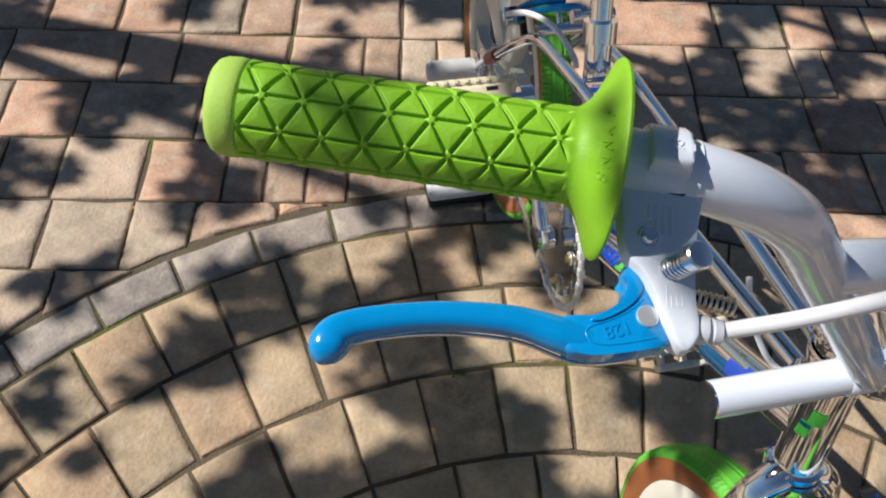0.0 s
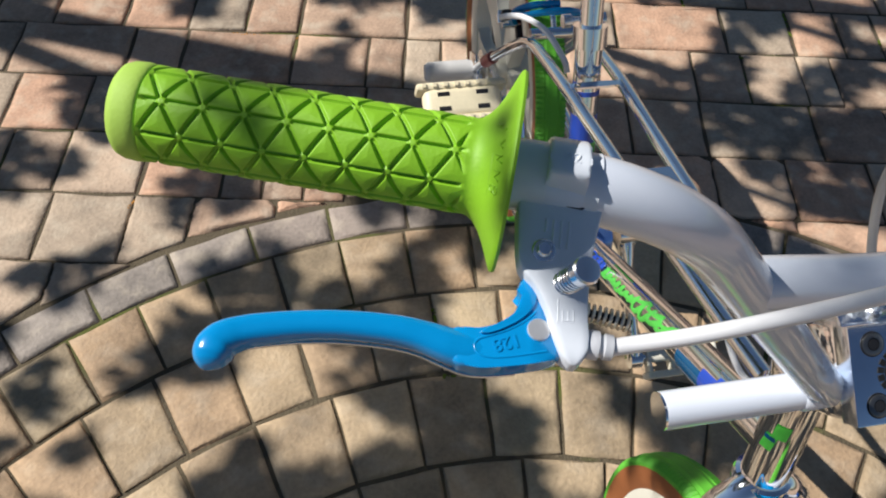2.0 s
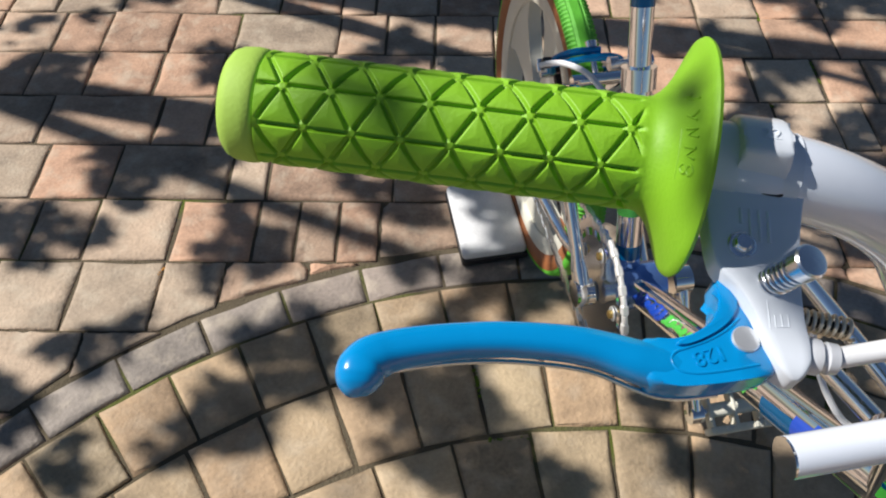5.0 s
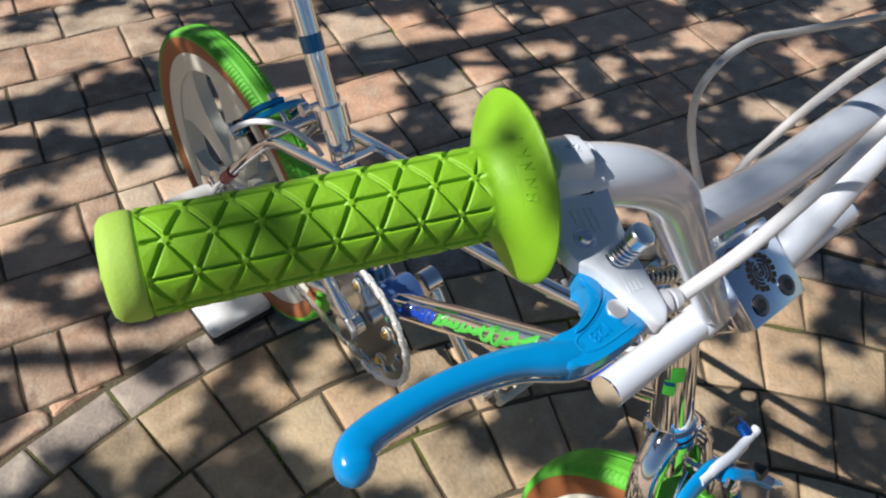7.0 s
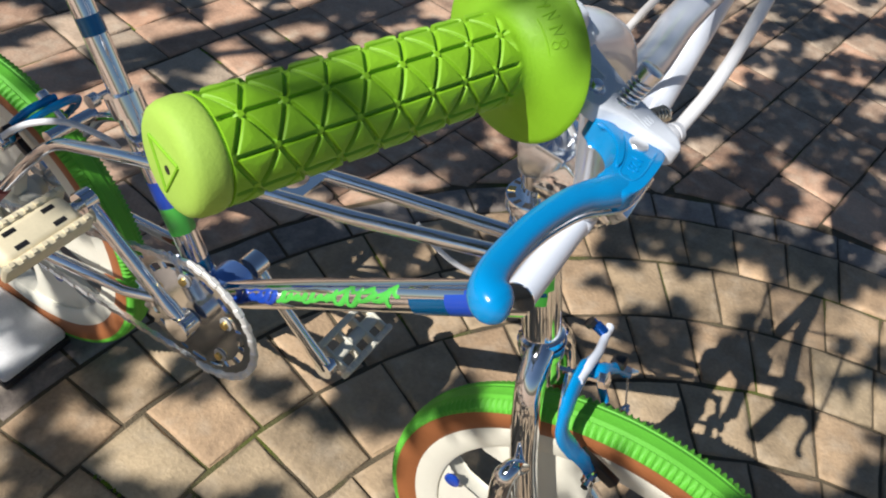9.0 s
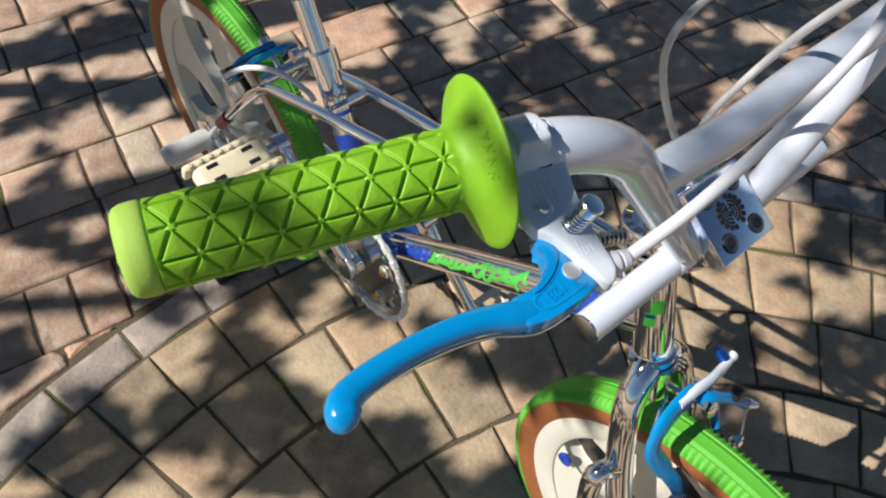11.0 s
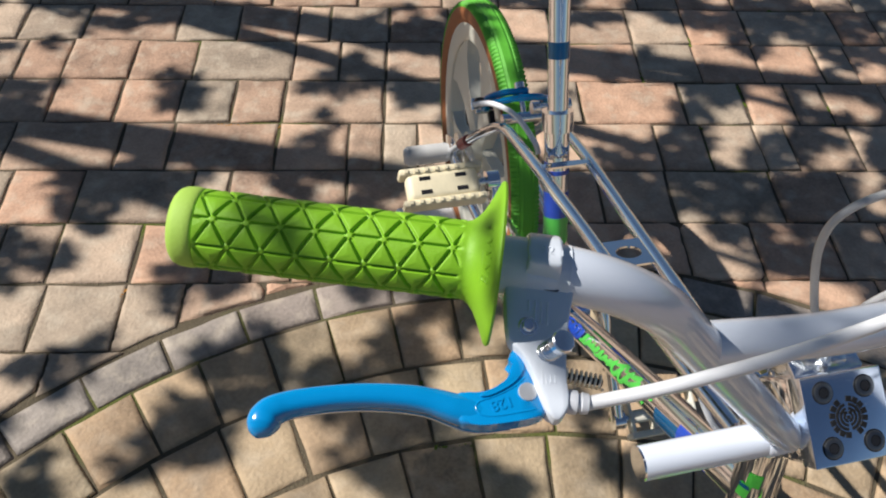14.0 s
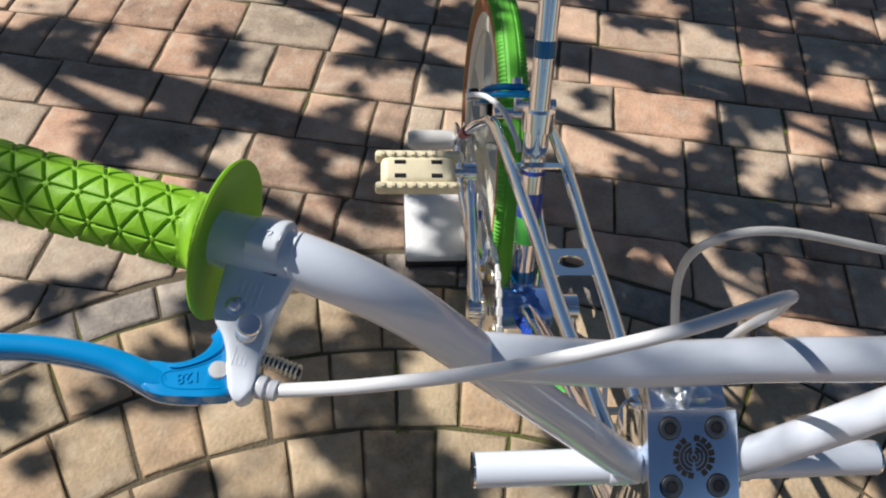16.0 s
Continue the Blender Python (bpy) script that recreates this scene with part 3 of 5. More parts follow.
# chain
sprocket = L(-0.042, AXLE_R[1], AXLE_R[2])
part("sprocket", lathe([(-0.0015, 0.012), (-0.0015, 0.034), (0.0015, 0.034), (0.0015, 0.012)], sprocket, LD(1, 0, 0), seg=24), STEEL, rear)
for sgn in (1, -1):
    bm = bmesh.new()
    a, b = ring_at + LD(0, 0, 1) * 0.091 * sgn, sprocket + LD(0, 0, 1) * 0.034 * sgn
    n = int((a - b).length / 0.0127)
    for k in range(n):
        add_box(bm, a.lerp(b, (k + 0.5) / n), (0.007 if k % 2 else 0.0045, 0.0125, 0.008), axes=frame_of((b - a), (1, 0, 0))[0:1] + ((b - a).normalized(), frame_of((b - a), (1, 0, 0))[0].cross((b - a).normalized())))
    part("chain_run", bm, STEEL, bicycle, "steel bicycle chain")
bm = bmesh.new()
for k in range(27):
    a = math.pi * (k + 0.5) / 27
    out = LD(0, 0, 1) * math.cos(a) + LD(0, -1, 0) * math.sin(a)
    add_box(bm, ring_at + out * 0.0925, (0.0075 if k % 2 else 0.005, 0.0118, 0.0085), axes=(LD(1, 0, 0), LD(1, 0, 0).cross(out), out), bevel=0.0012, segments=1)
part("chain_run", bm, NICKEL, bicycle, "bright silver chain wrapped on the chainring")
# short standing peg beside the rear wheel
for s in (-1,):
    part("rear_peg", lathe([(0, 0.006), (0, 0.014), (0.006, 0.0165), (0.070, 0.0165), (0.076, 0.012), (0.076, 0.0)], L(s * 0.062, 0.292, 0.262), LD(s, 0, 0), seg=20), GREY_RUBBER, bicycle, "grey standing peg at the rear axle")


# ---- calliper brakes ----
def calliper(origin, ahead, label, reach):
    """Side-pull calliper: two curved arms over the tyre, pads, centre bolt. ahead: its outward face; reach: the side of the cable."""
    o = L(*origin)
    x, f = LD(reach, 0, 0), LD(*ahead)
    u = f.cross(LD(1, 0, 0)).normalized()
    u = -u if u.z < 0 else u

    def at(a, b, c):
        return o + x * a + u * b + f * c
    near = [(0.060, -0.016, 0.012), (0.046, -0.009, 0.012), (0.026, -0.002, 0.012), (0.004, 0.004, 0.012), (-0.022, 0.000, 0.012), (-0.039, -0.016, 0.012), (-0.043, -0.040, 0.012), (-0.036, -0.064, 0.012)]
    base = part("brake_calliper", tube(curve_points([at(*p) for p in near], 5), [0.0045] * 5 + [0.0056] * 5 + [0.0064] * 5 + [0.0072] * 10 + [0.007] * 6 + [0.006] * 5, seg=14, flat=0.7, hint=f), BLUE, bicycle, label)
    over_arm = [(-0.010, 0.000, 0.022), (0.000, 0.000, 0.022), (0.022, -0.002, 0.023), (0.040, -0.018, 0.022), (0.043, -0.040, 0.020), (0.036, -0.064, 0.016)]
    part("brake_arm", tube(curve_points([at(*p) for p in over_arm], 5), [0.0068] * 17 + [0.006] * 9, seg=14, flat=0.7, hint=f), BLUE, base)
    part("brake_bolt", lathe([(-0.02, 0.003), (-0.02, 0.004), (0.026, 0.004), (0.026, 0.0075), (0.034, 0.0075), (0.036, 0.003)], o, f, seg=12), STEEL, base)
    part("cable_anchor", lathe([(-0.007, 0.0), (-0.007, 0.0052), (0.003, 0.0056), (0.004, 0.0035), (0.009, 0.0035), (0.009, 0.0)], at(0.064, -0.019, 0.014), f, seg=12), STEEL, base)
    part("anchor_block", box(at(0.059, -0.006, 0.014), (0.012, 0.014, 0.012), axes=(x, u, f), bevel=0.002), DARK, base)
    for s in (-1, 1):
        part("brake_pad", box(at(s * 0.029, -0.066, 0.010), (0.009, 0.011, 0.046), axes=(x, u, f), bevel=0.002), DARK, base)
        part("pad_stud", tube([at(s * 0.026, -0.064, 0.014), at(s * 0.052, -0.064, 0.014)], 0.0038, seg=10), STEEL, base)
    return base


def front_calliper():
    """Side-pull calliper ahead of the fork crown: a flat hooked arm, the second arm behind it, pads, anchor."""
    f = LD(0, -0.92, 0.39)
    hook = [(0.022, -0.519, 0.527), (0.004, -0.517, 0.535), (-0.018, -0.518, 0.534), (-0.038, -0.521, 0.527), (-0.048, -0.527, 0.506), (-0.042, -0.540, 0.485), (-0.037, -0.556, 0.470), (-0.036, -0.568, 0.455)]
    base = part("brake_calliper", tube(curve_points(LP(hook), 6), [0.0085] * 6 + [0.0108] * 14 + [0.0095] * 12 + [0.0080] * 11, seg=16, flat=0.50, hint=f), BLUE, bicycle, "blue front calliper brake with chrome bolts")
    part("brake_lever_arm", tube(curve_points(LP([(-0.016, -0.5185, 0.5400), (0.006, -0.5190, 0.5405), (0.028, -0.5200, 0.5360), (0.048, -0.5185, 0.5295), (0.064, -0.5170, 0.5285), (0.071, -0.5165, 0.5290)]), 6), [0.0048] * 4 + [0.0055] * 16 + [0.0050] * 6 + [0.0056] * 5, seg=14, flat=0.8, hint=f), WHITE, base, "white painted upper arm")
    part("cable_stop", lathe([(0, 0.002), (0, 0.0055), (0.010, 0.0055), (0.011, 0.004), (0.016, 0.004), (0.016, 0.002)], L(0.060, -0.514, 0.530), LD(-0.15, 0.75, 0.5), seg=14), ANODISED, base)
    part("stop_nut", lathe([(0, 0.0), (0, 0.0062), (0.005, 0.0062), (0.005, 0.0)], L(0.056, -0.502, 0.536), LD(-0.15, 0.75, 0.5), seg=6), DARK, base)
    part("brake_arm", tube(curve_points(LP([(0.064, -0.552, 0.493), (0.042, -0.541, 0.515), (0.014, -0.528, 0.529), (0.020, -0.524, 0.522), (0.036, -0.524, 0.508), (0.043, -0.530, 0.490), (0.037, -0.545, 0.470)]), 5), [0.0058] * 8 + [0.0078] * 12 + [0.0066] * 11, seg=14, flat=0.7, hint=f), BLUE, base)
    part("brake_bolt", lathe([(-0.03, 0.003), (-0.03, 0.004), (0.012, 0.004), (0.012, 0.0085), (0.019, 0.0085), (0.021, 0.004), (0.021, 0.0)], L(0.010, -0.522, 0.522), f, seg=6), CHROME, base)
    part("cable_anchor", lathe([(-0.008, 0.0), (-0.008, 0.0052), (0.003, 0.0056), (0.004, 0.0038), (0.011, 0.0038), (0.011, 0.0)], L(0.065, -0.552, 0.492), LD(0.75, -0.5, -0.4), seg=12), CHROME, base)
    part("anchor_block", box(L(0.046, -0.540, 0.519), (0.013, 0.014, 0.009), axes=(LD(1, 0, 0), LD(0, 0.92, -0.39), LD(0, 0.39, 0.92)), bevel=0.002), DARK, base)
    for s in (-1, 1):
        part("brake_pad", box(L(s * 0.029, -0.568, 0.462), (0.009, 0.046, 0.012), axes=(LD(1, 0, 0), LD(0, 0.92, 0.39), LD(0, -0.39, 0.92)), bevel=0.002), DARK, base)
        part("pad_stud", lathe([(0, 0.0), (0, 0.0034), (0.018, 0.0034), (0.018, 0.0062), (0.024, 0.0062), (0.024, 0.0035), (0.030, 0.0035), (0.030, 0.0)], L(s * 0.024, -0.566, 0.460), LD(s, 0, 0), seg=10), CHROME, base)
    part("arm_spring", tube(curve_points(LP([(-0.022, -0.507, 0.548), (-0.036, -0.512, 0.540), (-0.044, -0.520, 0.512), (-0.040, -0.532, 0.490)]), 5), 0.0013, seg=8), CHROME, base)
    return base


fb = front_calliper()
rb = calliper((0.0, 0.152, 0.470), (0, 0.81, 0.58), "blue rear calliper brake with a white cable", -1)
part("brake_cable", tube(curve_points([Vector((-0.056, 0.166, 0.472)), Vector((-0.049, 0.158, 0.480)), Vector((-0.035, 0.137, 0.494)), Vector((-0.019, 0.096, 0.5068)), Vector((-0.006, 0.053, 0.4995)), Vector((-0.003, 0.040, 0.489))], 8), 0.0037, seg=10), CABLE, rb, "white cable curving over the rear brake")
part("cable_end", tube(curve_points([L(0.064, -0.551, 0.494), L(0.064, -0.557, 0.474), L(0.060, -0.566, 0.448)], 6), 0.0011, seg=8), STEEL, fb, "loose steel cable end")
part("frame_cable", tube(curve_points([L(0.008, -0.325, 0.592), L(0.004, -0.345, 0.583), L(0.0, -0.375, 0.578), L(0.0, -0.405, 0.584), L(0.010, -0.436, 0.61)], 6), 0.0026, seg=10), CABLE, bicycle, "white cable housing along the frame")

# ---- handlebar ----
# lever frame: along the bar, ahead of it, above it
E0 = Vector((-0.283, -0.456, 0.957))
ED = Vector((0.95960, -0.27489, -0.05998)).normalized()
EE = Vector((-0.28058, -0.95076, -0.13164)).normalized()
EN = Vector((0.02084, -0.14315, 0.98948)).normalized()


def E(s, h, k):
    return E0 + ED * s + EE * h + EN * k


# grip frame: the same about the grip's own axis
G0 = Vector((-0.27904, -0.45668, 0.96097))
GD = Vector((0.94981, -0.31103, -0.0336)).normalized()
GE = (EE - GD * GD.dot(EE)).normalized()
GN = GE.cross(GD).normalized()
GN = GN if GN.z > 0 else -GN


def G(s, h, k):
    return G0 + GD * s + GE * h + GN * k


BAR_MID = 0.0083


def across(v):
    """The same place on the other half of the handlebar."""
    return Vector((2 * BAR_MID - v.x, v.y, v.z))


def clamp_axis(x):
    return Vector((x, -0.4715, 0.7282))


elbow, knee = G(0.1008, 0, 0), Vector((-0.0394, -0.4755, 0.7556))


def arc(a, b, c, radius, steps):
    """Points of a round bend of the given radius at b, between the straights from a and to c."""
    u, v = (b - a).normalized(), (c - b).normalized()
    turn = u.angle(v)
    start = b - u * radius * math.tan(turn / 2)
    n = (v - u * u.dot(v)).normalized()
    return [start + radius * (math.sin(turn * k / steps) * u + (1 - math.cos(turn * k / steps)) * n) for k in range(steps + 1)]


foot = Vector((-0.0195, -0.4725, 0.7290))
bend = [G(-0.066, 0, 0)] + arc(G(-0.066, 0, 0), elbow, knee, 0.0845, 22) + [elbow.lerp(knee, 0.6), knee, foot]
handlebar = part("handlebar", tube(bend, 0.0111, seg=28), WHITE, bicycle, "glossy white freestyle handlebar with a crossbar")
part("left_riser", tube([across(p) for p in bend], 0.0111, seg=28), WHITE, handlebar)
joint = Vector((-0.1345, -0.4830, 0.8891))
part("crossbar", tube(curve_points([joint, joint.lerp(across(joint), 0.25) + Vector((0, -0.0005, -0.0105)), Vector((BAR_MID, -0.4800, 0.8735)), joint.lerp(across(joint), 0.75) + Vector((0, -0.0005, -0.0105)), across(joint)], 8), 0.0111, seg=28), WHITE, handlebar)
part("clamp_bar", tube([clamp_axis(BAR_MID - 0.1288), clamp_axis(BAR_MID + 0.1288)], 0.0111, seg=28, bore=0.8), WHITE, handlebar, "white clamp tube with open ends")
for s in (-1, 1):
    end = clamp_axis(BAR_MID + s * 0.1288)
    # black disc over the tube end, in place of the shade inside
    part("bar_bore", lathe([(0, 0.0), (0, 0.0086), (0.0003, 0.0086), (0.0003, 0.0)], end + Vector((s * 0.0003, 0, 0)), (s, 0, 0), seg=28), DARK, handlebar, "black disc standing in for the dark inside of the clamp tube")
    part("bar_end_ring", lathe([(-0.002, 0.0085), (-0.002, 0.0108), (0.0015, 0.0112), (0.0015, 0.0085)], end, (s, 0, 0), seg=28), CHROME, handlebar)
    part("bar_collar", lathe([(0, 0.0105), (0, 0.0119), (0.017, 0.0122), (0.0185, 0.0112)], clamp_axis(BAR_MID + s * 0.0275), (s, 0, 0), seg=28), WHITE, handlebar)


# ---- grips ----
def grip(mirrored):
    """Rubber grip: rounded cap, triangle-cut sleeve, flared flange."""
    flip = lambda v: across(v) if mirrored else v

    def at(s, r, a):
        return flip(G0 + GD * s + (GN * math.cos(a) + GE * math.sin(a)) * r)
    bm = bmesh.new()
    side_len, rows, r0, turned_by = 0.01267, 9, 0.01475, 0.971
    n_a, n_s, lo, hi = (64, 30, -0.0655, 0.0335) if mirrored else (420, 420, -0.0655, 0.0335)
    rise = 2 * math.pi / rows

    def line_gap(s, a):
        """Distances in metres to the nearest cut of the triangle pattern, and to the nearest crossing of cuts."""
        q = ((a - turned_by + math.pi) % (2 * math.pi) - math.pi) / rise
        tri = side_len * 0.866
        p = (s + 0.06514) / side_len
        e1, e2 = p + q / 2, p - q / 2
        d1, d2, d3 = (abs(e - round(e)) * tri for e in (q, e1, e2))
        row = round(q)
        off = p - row / 2
        return min(d1, d2, d3), math.hypot((off - round(off)) * side_len, (q - row) * tri)
    rings = []
    profile = [(-0.0760, 0.0), (-0.0762, 0.004), (-0.0762, 0.0105), (-0.0757, 0.0130), (-0.0745, 0.0145), (-0.0725, 0.0153), (-0.0690, 0.0156), (-0.0670, 0.0154), (-0.0658, 0.0147)]
    rings.append([bm.verts.new(at(-0.0664, 0.0120, 2 * math.pi * k / n_a)) for k in range(n_a)])
    for i in range(n_s + 1):
        s = lo + (hi - lo) * i / n_s
        edge = min(1.0, (s - lo) / 0.002, (hi - s) / 0.002)
        row = []
        for k in range(n_a):
            a = 2 * math.pi * k / n_a
            g, crossing = line_gap(s, a)
            cut = 0.0 if mirrored else 1.0 - max(0.0, min(1.0, (g - 0.00046) / 0.00042))
            cut = cut * cut * (3 - 2 * cut)
            cut *= 0.42 + 0.58 * max(0.0, min(1.0, (crossing - 0.0009) / 0.0010))
            dish = 0.00022 * max(0.0, min(1.0, (g - 0.0009) / 0.0024))
            row.append(bm.verts.new(at(s, r0 + 0.00035 + (0.0 if mirrored else dish) - edge * 0.0014 * cut, a)))
        rings.append(row)
    for s, r in [(0.0345, 0.0150), (0.0362, 0.0154), (0.0382, 0.0169), (0.0402, 0.0193), (0.0420, 0.0226), (0.0436, 0.0262), (0.0450, 0.0296), (0.0457, 0.0311), (0.0465, 0.0316), (0.0474, 0.0312), (0.0475, 0.0296), (0.0456, 0.0250), (0.0440, 0.0200), (0.0434, 0.0150), (0.0433, 0.0105)]:
        rings.append([bm.verts.new(at(s, r, 2 * math.pi * k / n_a)) for k in range(n_a)])
    for p, q in zip(rings, rings[1:]):
        for k in range(n_a):
            j = (k + 1) % n_a
            f = (p[k], p[j], q[j], q[k])
            bm.faces.new(f)
    bm.faces.new(rings[0][::-1])
    bm.faces.new(rings[-1])
    bmesh.ops.recalc_face_normals(bm, faces=bm.faces)
    g = part("grip", bm, RUBBER, bicycle, "lime green rubber grip with triangle pattern and flange", angle=50)
    bm = bmesh.new()
    rings = [[bm.verts.new(at(s, r, 2 * math.pi * k / 64)) for k in range(64)] for s, r in profile[1:] + [(-0.0656, 0.0125)]]
    for p, q in zip(rings, rings[1:]):
        for k in range(64):
            bm.faces.new((p[k], p[(k + 1) % 64], q[(k + 1) % 64], q[k]))
    bm.faces.new(rings[0][::-1])
    bmesh.ops.recalc_face_normals(bm, faces=bm.faces)
    part("grip_cap", bm, WORN, g, "paler scuffed end cap", angle=60)
    # end cap: moulded triangle badge, and black disc painting the shade of a hole
    tri = [at(-0.0763, 0.0085, a) for a in (0.9, 3.0, 5.1)]
    for a, b in zip(tri, tri[1:] + tri[:1]):
        part("cap_badge", tube([a, b], 0.0005, seg=6), RUBBER, g)
    part("cap_hole", lathe([(0, 0.0), (0, 0.0012), (0.0004, 0.0012), (0.0004, 0.0)], at(-0.0764, 0.0015, 2.0), flip(G0 + GD) - flip(G0), seg=12), DARK, g, "small black disc standing in for the shade of a vent hole")
    if not mirrored:
        # worn raised marks on the flange, too faint to read, as plain strokes
        def on_flange(a, r):
            return at(0.04195 + (r - 0.0226) * 0.444, r, a)
        strokes = [[(-0.12, 20.5), (-0.02, 23.4), (-0.03, 22.0), (0.09, 26.0)], [(0.20, 22.0), (0.31, 25.4)], [(0.25, 23.8), (0.22, 26.0)], [(0.36, 22.0), (0.40, 26.0), (0.44, 23.0), (0.48, 26.4)], [(0.56, 22.3), (0.58, 26.0)], [(0.58, 26.0), (0.65, 23.0), (0.68, 26.0)]]
        strokes += [[(0.79 + 0.05 * math.cos(t * math.pi / 4), r + 1.15 * math.sin(t * math.pi / 4)) for t in range(9)] for r in (22.6, 25.0)]
        strokes += [[(0.34 + 0.06 * k, 20.4) for k in range(11)]]
        for stroke in strokes:
            part("flange_mark", tube([on_flange(a, r / 1000) for a, r in stroke], 0.00034, seg=6), RUBBER, g)
    return g


grip(False)
grip(True)

# ---- brake lever on the right grip ----
def blend(table, x):
    """Straight interpolation in a table of (x, value)."""
    for (x0, v0), (x1, v1) in zip(table, table[1:]):
        if x <= x1:
            return v0 + (v1 - v0) * max(0.0, (x - x0) / (x1 - x0))
    return table[-1][1]


def loft(rings):
    """A closed solid through rings of equal length."""
    bm = bmesh.new()
    vs = [[bm.verts.new(p) for p in ring] for ring in rings]
    n = len(vs[0])
    for p, q in zip(vs, vs[1:]):
        for k in range(n):
            bm.faces.new((p[k], p[(k + 1) % n], q[(k + 1) % n], q[k]))
    bm.faces.new(vs[0][::-1])
    bm.faces.new(vs[-1])
    bmesh.ops.recalc_face_normals(bm, faces=bm.faces)
    return bm


def mm(points):
    return [tuple(v / 1000 for v in p) for p in points]


# the cast body: its two edges, its top and its thickness at each distance ahead of the bar
EDGE_A = mm([(2, 55.0), (8, 54.6), (14, 54.4), (20, 54.9), (26.5, 55.6), (30.5, 56.5), (32.5, 57.3), (34.3, 59.2), (36.2, 61.6), (39.6, 63.9), (43.3, 66.0), (46.8, 67.3), (50.5, 68.7), (55, 70.8), (57.3, 72.8), (58.3, 74.6)])
EDGE_B = mm([(2, 80.8), (11, 80.2), (19.4, 78.8), (27, 78), (38, 77.9), (44.8, 78.3), (49.6, 79.2), (54.3, 79.1), (57.0, 77.8), (58.3, 76.2)])
CREST = mm([(2, 14.0), (5, 12.2), (9, 9.6), (13, 8.2), (18, 7.8), (27, 6.6), (45, 4.2), (55, 2.9), (57.5, 2.0), (58.3, 0.8)])


def crest(h):
    return blend(CREST, h)


rings = []
for h in [0.002 + 0.0015 * k for k in range(37)] + [0.0572, 0.0580, 0.0583]:
    a, b, top = blend(EDGE_A, h), blend(EDGE_B, h), crest(h)
    low = top - (0.0062 if h < 0.033 else 0.0062 + min(1.0, (h - 0.033) / 0.006) * 0.0022)
    low = low if h < 0.0565 else low + (h - 0.0565) * 1.6
    r = min(0.0011, (b - a) * 0.3)
    ring = [(a, low), (b, low), (b, top - r), (b - 0.3 * r, top - 0.3 * r), (b - r, top)]
    ring += [(b - r + (a - b + 2 * r) * k / 5, top) for k in range(1, 5)] + [(a + r, top), (a + 0.3 * r, top - 0.3 * r), (a, top - r)]
    rings.append([E(x, h, k) for x, k in ring])
lever_body = part("lever_body", loft(rings), CAST_WHITE, bicycle, "white cast brake lever body clamped to the bar", angle=40)


def clamp_ring(s0, s1, profile, bevel):
    """A cast band round the bar: profile of (ahead, above) corners swept along it."""
    return plate(smooth_outline(profile, 2), lambda a, b, c: G(c, a, b), s0, s1, bevel=bevel, segments=2)


band = mm([(-12.8, 2), (-11.6, 6.6), (-8, 10.8), (-3, 13.6), (2, 14.5), (5.2, 14.3), (6.5, 13.0), (7.6, 8), (8.2, 4), (8.4, 0), (8, -10.5), (0, -13), (-8, -11), (-12, -5)])
neck = mm([(11.3 * math.cos(k * math.pi / 12), 11.3 * math.sin(k * math.pi / 12)) for k in range(24)])
part("clamp_neck", clamp_ring(0.0478, 0.0585, neck, 0.0006), CAST_WHITE, lever_body)
part("clamp_band", clamp_ring(0.0577, 0.0702, band, 0.0013), CAST_WHITE, lever_body)
part("clamp_shoulder", clamp_ring(0.0698, 0.0745, [(p * 0.93, q * 0.88) for p, q in neck], 0.0010), CAST_WHITE, lever_body)
part("clamp_lip", plate(mm([(61.2, 8.2), (73.6, 8.6), (74.2, 10.4), (72.6, 11.0), (63.5, 10.4), (61.2, 9.8)]), lambda a, b, c: E(a, b, crest(b) + c), -0.001, 0.0004, bevel=0.0003), CAST_WHITE, lever_body, "pale inside of the clamp slot")
# no slot is cut: a black line paints its shade
part("clamp_hollow", tube(curve_points([E(a, b, crest(b) + 0.0002) for a, b in mm([(61.0, 10.0), (64.5, 10.9), (72.4, 11.6), (74.6, 10.6)])], 5), [0.0002] * 5 + [0.0003] * 6 + [0.0005] * 5, seg=8), DARK, lever_body, "thin black line standing in for the shade in the slot under the clamp")
for k in range(4):
    low, high = (25.0, 16.2) if k else (20.5, 16.2)
    part("body_rib", tube([E(0.0634 + 0.0023 * k, h / 1000, crest(h / 1000)) for h in (high, (low + high) / 2, low)], 0.0005, seg=8), CAST_WHITE, lever_body)
marks = [[(69.0, 40.2), (69.4, 47.2)], [(70.6, 43.5), (70.8, 46.6)], [(72.2, 43.3), (72.4, 46.4)], [(73.8, 43.1), (74.0, 46.2)], [(70.8, 46.6), (74.0, 46.2)]]
for line in marks:
    part("body_mark", tube([E(a, b, crest(b) - 0.00005) for a, b in mm(line)], 0.00020, seg=8), CAST_WHITE, lever_body)
rivet_up = (E(0.0633, 0.0262, 0.01) - E(0.0633, 0.0262, 0.0) + EE * 0.0012).normalized()
part("body_bolt", lathe([(0, 0.0), (0, 0.0036), (0.0006, 0.0036), (0.0009, 0.0030), (0.0009, 0.0025), (0.0019, 0.0024), (0.0025, 0.0019), (0.0027, 0.0)], E(0.0633, 0.0262, crest(0.0262) - 0.0003), rivet_up, seg=24), STEEL, lever_body, "domed steel rivet")
